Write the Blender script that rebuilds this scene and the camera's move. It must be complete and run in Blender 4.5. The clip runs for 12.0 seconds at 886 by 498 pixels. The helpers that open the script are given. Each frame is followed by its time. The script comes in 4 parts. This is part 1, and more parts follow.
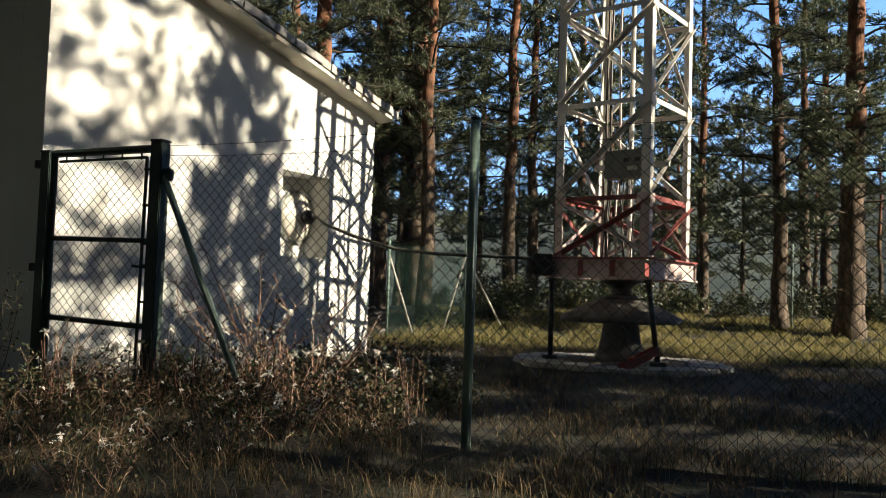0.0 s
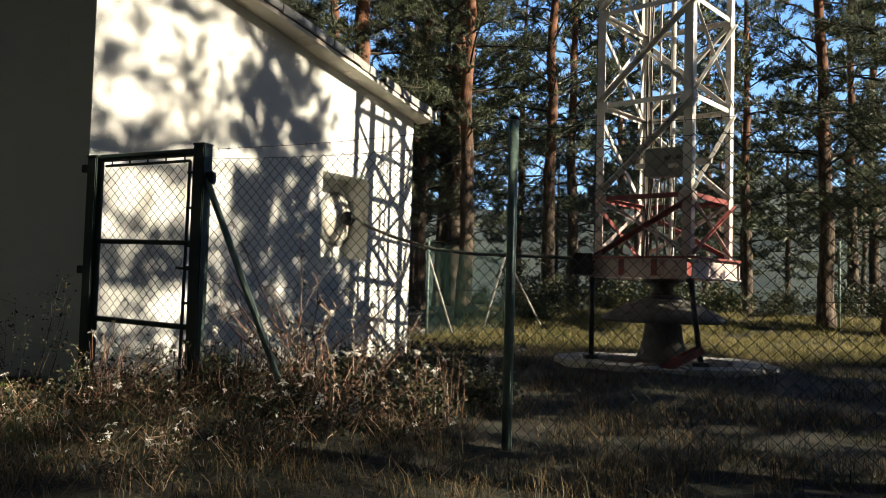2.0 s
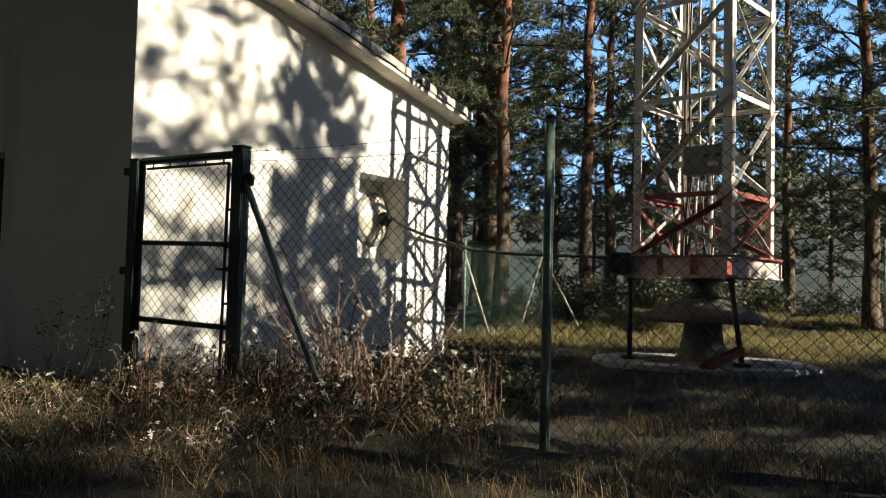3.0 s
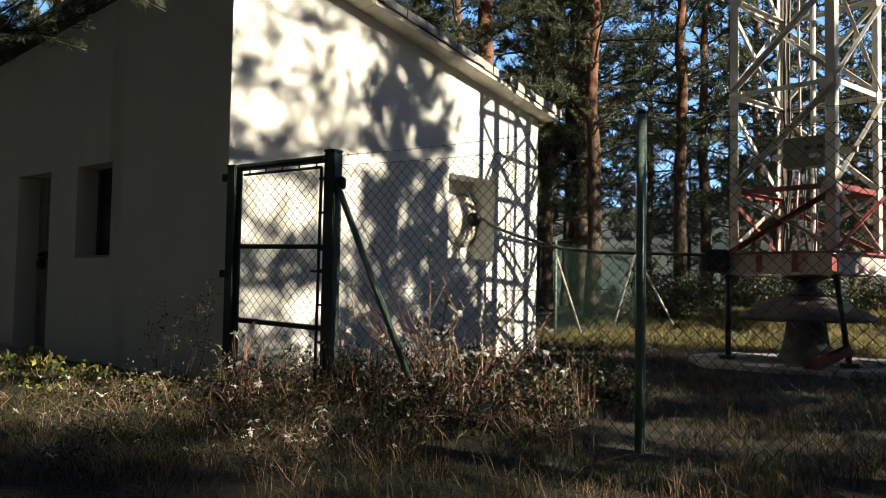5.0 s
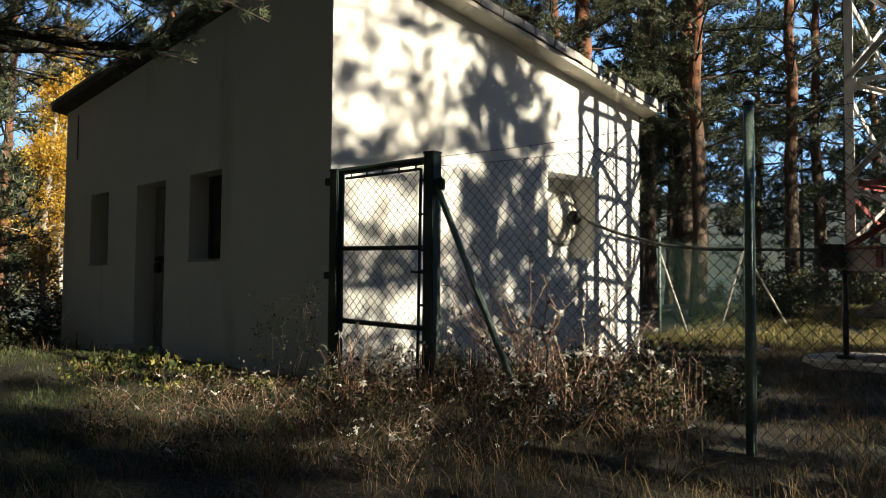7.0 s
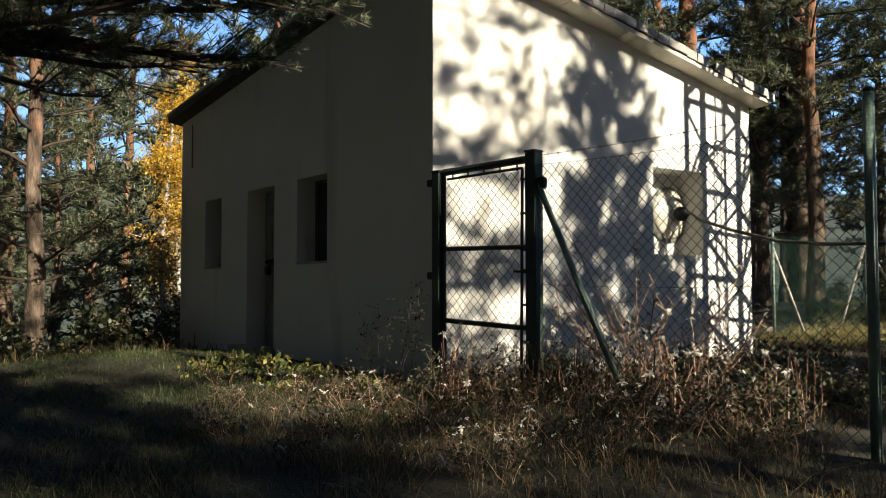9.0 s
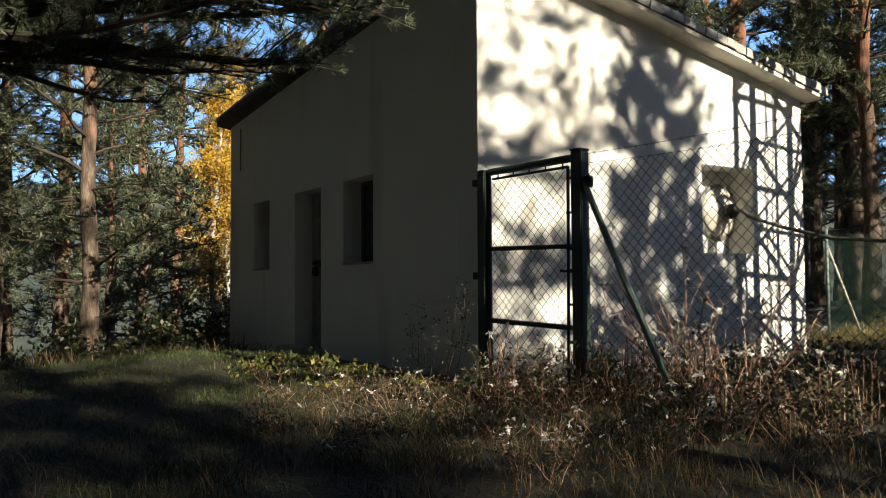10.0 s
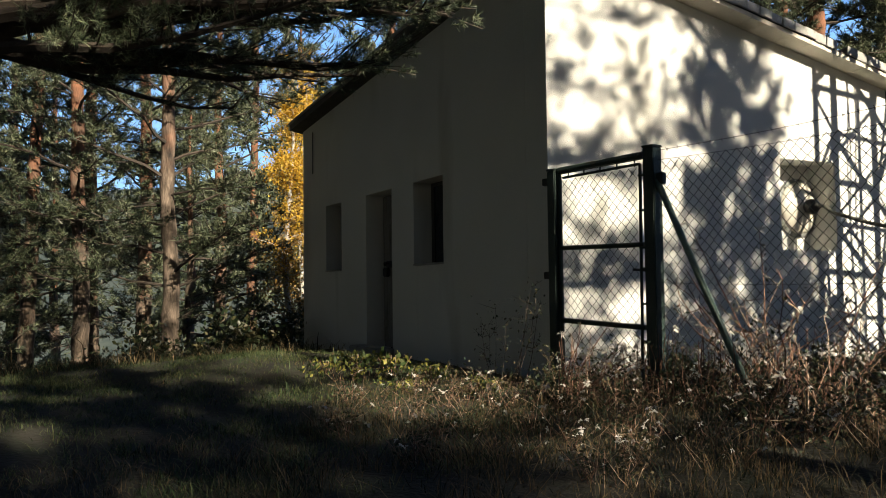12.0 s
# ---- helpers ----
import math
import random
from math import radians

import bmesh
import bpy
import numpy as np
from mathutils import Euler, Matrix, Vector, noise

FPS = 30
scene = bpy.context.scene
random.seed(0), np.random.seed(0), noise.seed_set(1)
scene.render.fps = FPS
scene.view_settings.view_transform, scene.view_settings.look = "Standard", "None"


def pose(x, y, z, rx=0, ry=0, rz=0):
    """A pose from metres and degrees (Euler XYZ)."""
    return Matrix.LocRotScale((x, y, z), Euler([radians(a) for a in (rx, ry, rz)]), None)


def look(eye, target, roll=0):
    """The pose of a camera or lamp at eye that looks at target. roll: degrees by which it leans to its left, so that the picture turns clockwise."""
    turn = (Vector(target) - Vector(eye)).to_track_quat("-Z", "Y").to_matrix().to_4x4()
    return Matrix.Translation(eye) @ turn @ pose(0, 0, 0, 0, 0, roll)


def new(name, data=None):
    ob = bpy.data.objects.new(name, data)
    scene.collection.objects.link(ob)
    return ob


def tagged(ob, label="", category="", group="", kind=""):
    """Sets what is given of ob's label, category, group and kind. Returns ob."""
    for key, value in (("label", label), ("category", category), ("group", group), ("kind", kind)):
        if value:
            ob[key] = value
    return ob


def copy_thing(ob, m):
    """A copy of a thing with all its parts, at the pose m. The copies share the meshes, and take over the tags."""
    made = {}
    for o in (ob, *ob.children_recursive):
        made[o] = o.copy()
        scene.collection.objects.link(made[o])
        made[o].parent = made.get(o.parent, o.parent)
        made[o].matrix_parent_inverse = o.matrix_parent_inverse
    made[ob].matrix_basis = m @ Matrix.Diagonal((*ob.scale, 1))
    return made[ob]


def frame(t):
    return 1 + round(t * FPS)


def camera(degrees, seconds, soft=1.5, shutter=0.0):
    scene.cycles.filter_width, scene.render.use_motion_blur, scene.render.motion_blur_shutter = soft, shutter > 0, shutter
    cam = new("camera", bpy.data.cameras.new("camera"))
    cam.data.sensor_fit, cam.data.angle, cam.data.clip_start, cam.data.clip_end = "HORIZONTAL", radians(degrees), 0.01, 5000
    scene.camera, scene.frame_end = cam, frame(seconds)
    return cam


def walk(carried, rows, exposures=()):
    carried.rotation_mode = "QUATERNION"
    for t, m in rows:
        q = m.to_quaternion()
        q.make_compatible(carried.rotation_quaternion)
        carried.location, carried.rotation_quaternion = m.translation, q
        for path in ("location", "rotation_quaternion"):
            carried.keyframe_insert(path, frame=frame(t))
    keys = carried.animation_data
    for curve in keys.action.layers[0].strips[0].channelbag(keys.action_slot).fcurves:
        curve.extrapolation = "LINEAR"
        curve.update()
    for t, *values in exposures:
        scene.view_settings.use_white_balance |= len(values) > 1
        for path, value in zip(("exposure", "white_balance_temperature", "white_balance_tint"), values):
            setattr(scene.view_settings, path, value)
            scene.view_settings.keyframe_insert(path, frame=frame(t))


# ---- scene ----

# camera on a tripod: one standpoint, it only turns
cam = camera(55.8, 12.0, soft=.8)
EYE = (5.38, -6.65, 0.97)
TURNS = [
    (0, 12.98, 3.05, -1.88),
    (0.5, 13.42, 3.05, -1.83),
    (1, 13.96, 3.03, -1.76),
    (1.5, 14.69, 3.01, -1.72),
    (2, 15.69, 2.98, -1.62),
    (2.5, 16.83, 2.94, -1.57),
    (3, 18.20, 2.92, -1.49),
    (5, 24.39, 2.79, -1.01),
    (5.5, 26.01, 2.75, -0.86),
    (6, 27.73, 2.73, -0.74),
    (6.5, 29.42, 2.71, -0.65),
    (7, 31.25, 2.69, -0.48),
    (9, 38.28, 2.65, 0.06),
    (9.5, 39.77, 2.67, 0.18),
    (10, 41.42, 2.67, 0.34),
    (10.5, 42.99, 2.68, 0.46),
    (11, 44.62, 2.69, 0.61),
    (11.5, 45.71, 2.71, 0.67),
    (12, 46.25, 2.72, 0.71),
]
walk(cam, [(t, pose(*EYE, 90 + pitch, roll, yaw)) for t, yaw, pitch, roll in TURNS], [(0, 1.15, 7000, 5.0), (12, 1.15, 7000, 5.5)])

# ---------------------------------------------------------------- light
SUN_EL, SUN_AZ = radians(26.5), radians(98.0)          # height of the sun, and its bearing clockwise from +y
TO_SUN = Vector((math.sin(SUN_AZ) * math.cos(SUN_EL), math.cos(SUN_AZ) * math.cos(SUN_EL), math.sin(SUN_EL)))
world = bpy.data.worlds.new("world")
scene.world = world
world.use_nodes = True
sky = world.node_tree.nodes.new("ShaderNodeTexSky")
sky.sky_type, sky.sun_disc = "NISHITA", False
sky.sun_elevation, sky.sun_rotation = SUN_EL, SUN_AZ
world.node_tree.links.new(sky.outputs[0], world.node_tree.nodes["Background"].inputs[0])
world.node_tree.nodes["Background"].inputs[1].default_value = 0.0225
sky.air_density, sky.dust_density, sky.altitude = 0.55, 0.3, 1400
sun = new("sun", bpy.data.lights.new("sun", "SUN"))
sun.data.energy, sun.data.angle, sun.data.color = 5.0, radians(0.5), (1.0, 0.90, 0.765)
sun.matrix_basis = look(TO_SUN * 60, (0, 0, 0))


# ---------------------------------------------------------------- materials
def material(name, colors, scale=8.0, rough=0.8, bump=0.3, fine=60.0, metallic=0.0, vary=0.0, stain=None, leafy=0.0, island=False, stretch=(1, 1, 1)):
    """A surface with two scales of variation: colors run along a large noise, a finer noise adds grain and relief."""
    m = bpy.data.materials.new(name)
    m.use_nodes = True
    nt = m.node_tree
    add, link = nt.nodes.new, nt.links.new
    b = nt.nodes["Principled BSDF"]
    b.inputs["Roughness"].default_value, b.inputs["Metallic"].default_value = rough, metallic
    co = add("ShaderNodeTexCoord")
    mp = add("ShaderNodeMapping")
    mp.inputs["Scale"].default_value = stretch
    link(co.outputs["Object"], mp.inputs["Vector"])
    n1, n2 = add("ShaderNodeTexNoise"), add("ShaderNodeTexNoise")
    n1.inputs["Scale"].default_value, n1.inputs["Detail"].default_value = scale, 5
    n2.inputs["Scale"].default_value, n2.inputs["Detail"].default_value = fine, 4
    link(mp.outputs[0], n1.inputs["Vector"]), link(mp.outputs[0], n2.inputs["Vector"])
    ramp = add("ShaderNodeValToRGB")
    ramp.color_ramp.elements[0].position, ramp.color_ramp.elements[1].position = 0.3, 0.7
    ramp.color_ramp.elements[0].color, ramp.color_ramp.elements[1].color = (*colors[0], 1), (*colors[-1], 1)
    if len(colors) > 2:
        for i, c in enumerate(colors[1:-1]):
            e = ramp.color_ramp.elements.new(0.3 + 0.4 * (i + 1) / (len(colors) - 1))
            e.color = (*c, 1)
    if island:
        geo = add("ShaderNodeNewGeometry")
        add_n = add("ShaderNodeMath")
        add_n.operation = "MULTIPLY_ADD"
        add_n.inputs[1].default_value = 0.6
        link(geo.outputs["Random Per Island"], add_n.inputs[0])
        half = add("ShaderNodeMath")
        half.operation = "MULTIPLY_ADD"
        half.inputs[1].default_value, half.inputs[2].default_value = 0.8, -0.2
        link(n1.outputs[0], half.inputs[0])
        link(half.outputs[0], add_n.inputs[2])
        link(add_n.outputs[0], ramp.inputs[0])
    else:
        link(n1.outputs[0], ramp.inputs[0])
    color = ramp.outputs[0]
    if stain:
        n3 = add("ShaderNodeTexNoise")
        mp3 = add("ShaderNodeMapping")
        mp3.inputs["Scale"].default_value = stain[2]
        link(co.outputs["Object"], mp3.inputs["Vector"]), link(mp3.outputs[0], n3.inputs["Vector"])
        n3.inputs["Scale"].default_value, n3.inputs["Detail"].default_value = 1.0, 6
        r3 = add("ShaderNodeValToRGB")
        r3.color_ramp.elements[0].position, r3.color_ramp.elements[1].position = stain[1], stain[1] + 0.16
        link(n3.outputs[0], r3.inputs[0])
        mix3 = add("ShaderNodeMix")
        mix3.data_type = "RGBA"
        link(r3.outputs[0], mix3.inputs[0]), link(color, mix3.inputs[6])
        mix3.inputs[7].default_value = (*stain[0], 1)
        color = mix3.outputs[2]
    grain = add("ShaderNodeMix")
    grain.data_type, grain.blend_type = "RGBA", "MULTIPLY"
    grain.inputs[0].default_value = 0.35
    link(color, grain.inputs[6]), link(n2.outputs[0], grain.inputs[7])
    gain = add("ShaderNodeBrightContrast")
    gain.inputs[1].default_value = 0.0
    link(grain.outputs[2], gain.inputs[0])
    color = gain.outputs[0]
    if vary:
        info = add("ShaderNodeObjectInfo")
        hsv = add("ShaderNodeHueSaturation")
        rng = add("ShaderNodeMapRange")
        rng.inputs[3].default_value, rng.inputs[4].default_value = 1 - vary, 1 + vary
        link(info.outputs["Random"], rng.inputs[0]), link(rng.outputs[0], hsv.inputs["Value"]), link(color, hsv.inputs["Color"])
        color = hsv.outputs[0]
    link(color, b.inputs["Base Color"])
    if bump:
        bp = add("ShaderNodeBump")
        bp.inputs["Strength"].default_value, bp.inputs["Distance"].default_value = bump, 0.02
        link(n2.outputs[0], bp.inputs["Height"]), link(bp.outputs[0], b.inputs["Normal"])
    if leafy:
        out = nt.nodes["Material Output"]
        tr, mx = add("ShaderNodeBsdfTranslucent"), add("ShaderNodeMixShader")
        mx.inputs[0].default_value = leafy
        link(color, tr.inputs[0]), link(b.outputs[0], mx.inputs[1]), link(tr.outputs[0], mx.inputs[2]), link(mx.outputs[0], out.inputs[0])
    return m


PLASTER = material("white_plaster", [(.80, .79, .74), (.86, .85, .81)], 1.2, .9, .35, 90, stain=((.62, .60, .54), .58, (1.2, 1.2, .25)))
CONCRETE = material("grey_concrete", [(.36, .34, .31), (.5, .48, .44)], 4, .9, .5, 70, stain=((.2, .19, .16), .56, (3, 3, 1)))
DARKCONC = material("dark_blotched_concrete", [(.10, .095, .085), (.17, .16, .145)], 4, .9, .5, 60, stain=((.06, .06, .05), .52, (4, 4, 2)))
SOFFIT = material("cream_painted_soffit", [(.72, .67, .55), (.8, .75, .63)], 3, .85, .2, 60, stain=((.5, .42, .3), .6, (2, 2, 2)))
TILE = material("weathered_roof_tile", [(.38, .37, .35), (.56, .55, .52)], 6, .85, .5, 50, vary=.25, stain=((.12, .12, .09), .55, (5, 5, 5)))
ROOFDARK = material("dark_roof_board", [(.05, .045, .04), (.09, .08, .07)], 5, .8, .4, 50)
DOORPAINT = material("grey_painted_door", [(.24, .23, .21), (.32, .31, .28)], 3, .75, .3, 40, stain=((.14, .12, .10), .58, (6, 6, 1)))
WOOD = material("old_grey_wood", [(.07, .06, .05), (.13, .11, .09)], 3, .8, .4, 40, stretch=(6, 6, .6))
GLASSY = material("dusty_dark_glass", [(.03, .035, .04), (.05, .055, .06)], 3, .2, 0, 30)
GREEN = material("green_painted_steel", [(.012, .026, .022), (.022, .042, .036)], 6, .55, .3, 60, stain=((.10, .06, .035), .6, (6, 6, 2)))
GREENPALE = material("faded_green_steel", [(.09, .15, .125), (.22, .30, .26)], 8, .6, .3, 60, stain=((.07, .09, .08), .55, (9, 9, 4)))
WIRE = material("dark_green_wire", [(.02, .03, .027), (.035, .05, .045)], 5, .5, 0, 40)
WIREGREEN = material("green_plastic_wire", [(.006, .04, .03), (.010, .055, .04)], 5, .9, 0, 40)
MASTWHITE = material("white_mast_paint", [(.66, .62, .55), (.76, .73, .67)], 3, .6, .25, 50, stain=((.42, .33, .24), .6, (5, 5, 1.5)))
MASTRED = material("faded_red_paint", [(.21, .032, .027), (.31, .075, .06)], 4, .6, .3, 50, stain=((.18, .06, .045), .55, (6, 6, 3)))
MASTPINK = material("chalky_pink_paint", [(.54, .42, .39), (.66, .55, .51)], 4, .7, .3, 50, stain=((.33, .12, .09), .6, (6, 6, 3)))
STEEL = material("dark_steel", [(.03, .03, .03), (.06, .055, .05)], 6, .5, .2, 50, metallic=.5)
BLACKIRON = material("black_cast_iron", [(.008, .008, .008), (.016, .015, .014)], 6, .6, .2, 50)
COPPER = material("oxidised_pipe", [(.10, .10, .085), (.17, .16, .13)], 6, .5, .2, 50, metallic=.4)
PORCELAIN = material("glazed_porcelain", [(.62, .58, .50), (.74, .70, .62)], 4, .25, .05, 40)
BOXGREY = material("grey_box_paint", [(.15, .16, .15), (.21, .215, .20)], 5, .55, .2, 50)
BARK = material("pine_bark", [(.035, .027, .022), (.12, .088, .066), (.28, .21, .16)], 3.5, .95, 1.0, 14, stretch=(3, 3, .9), vary=.15)
BARKUP = material("orange_pine_bark", [(.10, .045, .026), (.28, .125, .072), (.22, .13, .09)], 4, .9, .8, 18, stretch=(2.5, 2.5, .8), vary=.12)
TWIG = material("pine_branch_bark", [(.04, .032, .026), (.09, .068, .052)], 6, .95, .5, 30)
NEEDLE = material("pine_needles", [(.026, .042, .022), (.10, .125, .07), (.235, .26, .155)], .9, .42, 0, 30, leafy=.22, island=True, vary=.2)
BIRCH = material("yellow_autumn_leaves", [(.50, .27, .02), (.68, .42, .045), (.78, .56, .10)], 1.2, .6, 0, 30, leafy=.4, island=True)
# lower birch leaves: brown, and darkened to stand for the shade down there
BIRCHLOW = material("brown_shaded_birch_leaves", [(.10, .065, .02), (.22, .13, .035), (.40, .24, .05)], 1.2, .6, 0, 30, leafy=.3, island=True)
BIRCHBARK = material("pale_birch_bark", [(.35, .32, .28), (.55, .52, .47)], 5, .8, .3, 30)
SHRUB = material("dark_shrub_leaves", [(.02, .035, .014), (.045, .065, .025), (.10, .085, .035)], 1.5, .5, 0, 30, leafy=.2, island=True, vary=.25)
GRASSDRY = material("dry_grass_blades", [(.018, .030, .012), (.065, .055, .026), (.24, .165, .085)], .8, .7, 0, 30, leafy=.3, island=True)
GRASSGREEN = material("green_grass_blades", [(.03, .06, .022), (.085, .13, .048), (.18, .185, .08)], .7, .6, 0, 30, leafy=.3, island=True)
# yellow lawn blades, paler than the other grass: part of the sunlight is painted in
GRASSLAWN = material("yellow_sunlit_lawn_blades", [(.15, .15, .05), (.36, .31, .12), (.52, .44, .21)], .6, .6, 0, 30, leafy=.35, island=True)
STALK = material("dry_red_stalks", [(.12, .06, .04), (.30, .16, .11), (.50, .36, .26)], 4, .8, .1, 40, island=True)
FLUFF = material("white_seed_fluff", [(.66, .62, .56), (.8, .78, .74)], 5, .9, 0, 40, leafy=.45)
WEEDLEAF = material("withered_weed_leaves", [(.02, .036, .014), (.048, .055, .022), (.12, .08, .04)], 3, .7, 0, 30, leafy=.25, island=True)
HERB = material("yellow_green_herb_leaves", [(.06, .10, .03), (.17, .20, .05), (.42, .38, .08)], 3, .6, 0, 30, leafy=.35, island=True)


def blend_upwards(low, high, z0, z1):
    """The bark of high replaces that of low up the trunk, with a ragged border."""
    nt = low.node_tree
    add, link = nt.nodes.new, nt.links.new
    b = nt.nodes["Principled BSDF"]
    near = b.inputs["Base Color"].links[0].from_socket
    ramp = [n for n in high.node_tree.nodes if n.type == "VALTORGB"][0].color_ramp
    co, sep, n, r, mul, rng, mx = (add(k) for k in ("ShaderNodeTexCoord", "ShaderNodeSeparateXYZ", "ShaderNodeTexNoise", "ShaderNodeValToRGB", "ShaderNodeMath", "ShaderNodeMapRange", "ShaderNodeMix"))
    n.inputs["Scale"].default_value, n.inputs["Detail"].default_value = 3.0, 6
    r.color_ramp.elements[0].position, r.color_ramp.elements[0].color = .35, ramp.elements[0].color
    r.color_ramp.elements[1].position, r.color_ramp.elements[1].color = .65, ramp.elements[1].color
    mul.operation = "MULTIPLY_ADD"
    mul.inputs[1].default_value = 4.0
    rng.inputs[1].default_value, rng.inputs[2].default_value = z0 + 2, z1 + 2
    mx.data_type = "RGBA"
    link(co.outputs["Object"], n.inputs["Vector"]), link(co.outputs["Object"], sep.inputs[0]), link(n.outputs[0], r.inputs[0])
    link(n.outputs[0], mul.inputs[0]), link(sep.outputs[2], mul.inputs[2]), link(mul.outputs[0], rng.inputs[0])
    link(rng.outputs[0], mx.inputs[0]), link(near, mx.inputs[6]), link(r.outputs[0], mx.inputs[7]), link(mx.outputs[2], b.inputs["Base Color"])


blend_upwards(BARK, BARKUP, 3.2, 7.0)


def soil_material():
    m = material("forest_ground", [(.012, .013, .008), (.03, .025, .015), (.022, .028, .012)], 1.7, .95, 1.0, 26, stain=((.045, .032, .018), .6, (.9, .9, .9)))
    nt = m.node_tree
    add, link = nt.nodes.new, nt.links.new
    b = nt.nodes["Principled BSDF"]
    near = b.inputs["Base Color"].links[0].from_socket
    # past 50 m a bluish forest tone takes over, with distance haze painted in
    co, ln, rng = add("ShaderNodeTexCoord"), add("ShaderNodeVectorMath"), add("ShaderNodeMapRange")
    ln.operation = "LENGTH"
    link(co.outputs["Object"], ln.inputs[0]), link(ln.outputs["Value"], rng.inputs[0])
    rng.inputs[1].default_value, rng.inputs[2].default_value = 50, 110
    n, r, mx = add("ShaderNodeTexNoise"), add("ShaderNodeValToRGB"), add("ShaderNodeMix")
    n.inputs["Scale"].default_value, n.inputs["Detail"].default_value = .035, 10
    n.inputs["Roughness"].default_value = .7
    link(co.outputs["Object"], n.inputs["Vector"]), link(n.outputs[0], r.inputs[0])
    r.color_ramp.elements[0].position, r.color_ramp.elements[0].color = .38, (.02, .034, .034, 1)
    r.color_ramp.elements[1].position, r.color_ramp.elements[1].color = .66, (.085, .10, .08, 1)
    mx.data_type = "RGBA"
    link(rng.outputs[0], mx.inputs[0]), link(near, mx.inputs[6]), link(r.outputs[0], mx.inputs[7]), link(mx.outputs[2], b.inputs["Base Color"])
    return m


SOIL = soil_material()


# ---------------------------------------------------------------- mesh helpers
class Mesh:
    """Collects vertices and faces of one part."""

    def __init__(self):
        self.v, self.f = [], []

    def add(self, verts, faces):
        n = len(self.v)
        self.v.extend(verts)
        self.f.extend([tuple(i + n for i in f) for f in faces])
        return self

    def box(self, x0, x1, y0, y1, z0, z1, m=None, bevel=0.0):
        c = [Vector((x, y, z)) for z in (z0, z1) for x, y in ((x0, y0), (x1, y0), (x1, y1), (x0, y1))]
        if bevel:
            bm = bmesh.new()
            vs = [bm.verts.new(p) for p in c]
            for f in ((3, 2, 1, 0), (4, 5, 6, 7), (0, 1, 5, 4), (1, 2, 6, 5), (2, 3, 7, 6), (3, 0, 4, 7)):
                bm.faces.new([vs[i] for i in f])
            bmesh.ops.bevel(bm, geom=bm.edges[:], offset=bevel, segments=2, affect="EDGES")
            bm.verts.index_update()
            self.add([m @ v.co if m else v.co.copy() for v in bm.verts], [[v.index for v in f.verts] for f in bm.faces])
            bm.free()
            return self
        return self.add([m @ p if m else p for p in c], [(3, 2, 1, 0), (4, 5, 6, 7), (0, 1, 5, 4), (1, 2, 6, 5), (2, 3, 7, 6), (3, 0, 4, 7)])

    def tube(self, pts, radii, sides=8, cap=True):
        pts = [Vector(p) for p in pts]
        if not isinstance(radii, (list, tuple)):
            radii = [radii] * len(pts)
        vs, fs = [], []
        side = None
        for i, p in enumerate(pts):
            d = (pts[min(i + 1, len(pts) - 1)] - pts[max(i - 1, 0)]).normalized()
            if side is None:
                side = d.orthogonal().normalized()
            side = (side - d * side.dot(d)).normalized()
            up = d.cross(side)
            vs += [p + radii[i] * (math.cos(2 * math.pi * k / sides) * side + math.sin(2 * math.pi * k / sides) * up) for k in range(sides)]
        for i in range(len(pts) - 1):
            for k in range(sides):
                a, b = i * sides + k, i * sides + (k + 1) % sides
                fs.append((a, b, b + sides, a + sides))
        if cap:
            fs += [tuple(range(sides))[::-1], tuple(range((len(pts) - 1) * sides, len(pts) * sides))]
        return self.add(vs, fs)

    def lathe(self, profile, sides=40, at=(0, 0, 0)):
        at = Vector(at)
        vs = [at + Vector((r * math.cos(2 * math.pi * k / sides), r * math.sin(2 * math.pi * k / sides), z)) for r, z in profile for k in range(sides)]
        fs = [(i * sides + k, i * sides + (k + 1) % sides, (i + 1) * sides + (k + 1) % sides, (i + 1) * sides + k) for i in range(len(profile) - 1) for k in range(sides)]
        fs += [tuple(range(sides))[::-1], tuple(range((len(profile) - 1) * sides, len(profile) * sides))]
        return self.add(vs, fs)

    def data(self, name, mat, smooth=False):
        me = bpy.data.meshes.new(name)
        me.from_pydata([tuple(p) for p in self.v], [], self.f)
        me.materials.append(mat)
        if smooth:
            me.polygons.foreach_set("use_smooth", [True] * len(me.polygons))
        me.update()
        return me


def part(name, mesh, mat, parent=None, label="", smooth=False):
    ob = new(name, mesh.data(name, mat, smooth))
    if parent:
        ob.parent = parent
    if label:
        ob["label"] = label
    return ob


def thing(name, label, category, group="", kind="", at=(0, 0, 0)):
    ob = new(name)
    ob.location = at
    return tagged(ob, label, category, group, kind)


def smooth(a, b, v):
    t = min(1.0, max(0.0, (v - a) / (b - a)))
    return t * t * (3 - 2 * t)


MAST, MAST_SIZE = (5.20, 4.08), .70          # foot of the mast; the shapes below are drawn for a mast of size 1
HOUSE_TURN = radians(16)                     # the house stands turned clockwise, its near corner at the origin


def house_xy(x, y):
    """A point of the plan in the house's own axes."""
    c, s = math.cos(HOUSE_TURN), math.sin(HOUSE_TURN)
    return x * c - y * s, x * s + y * c




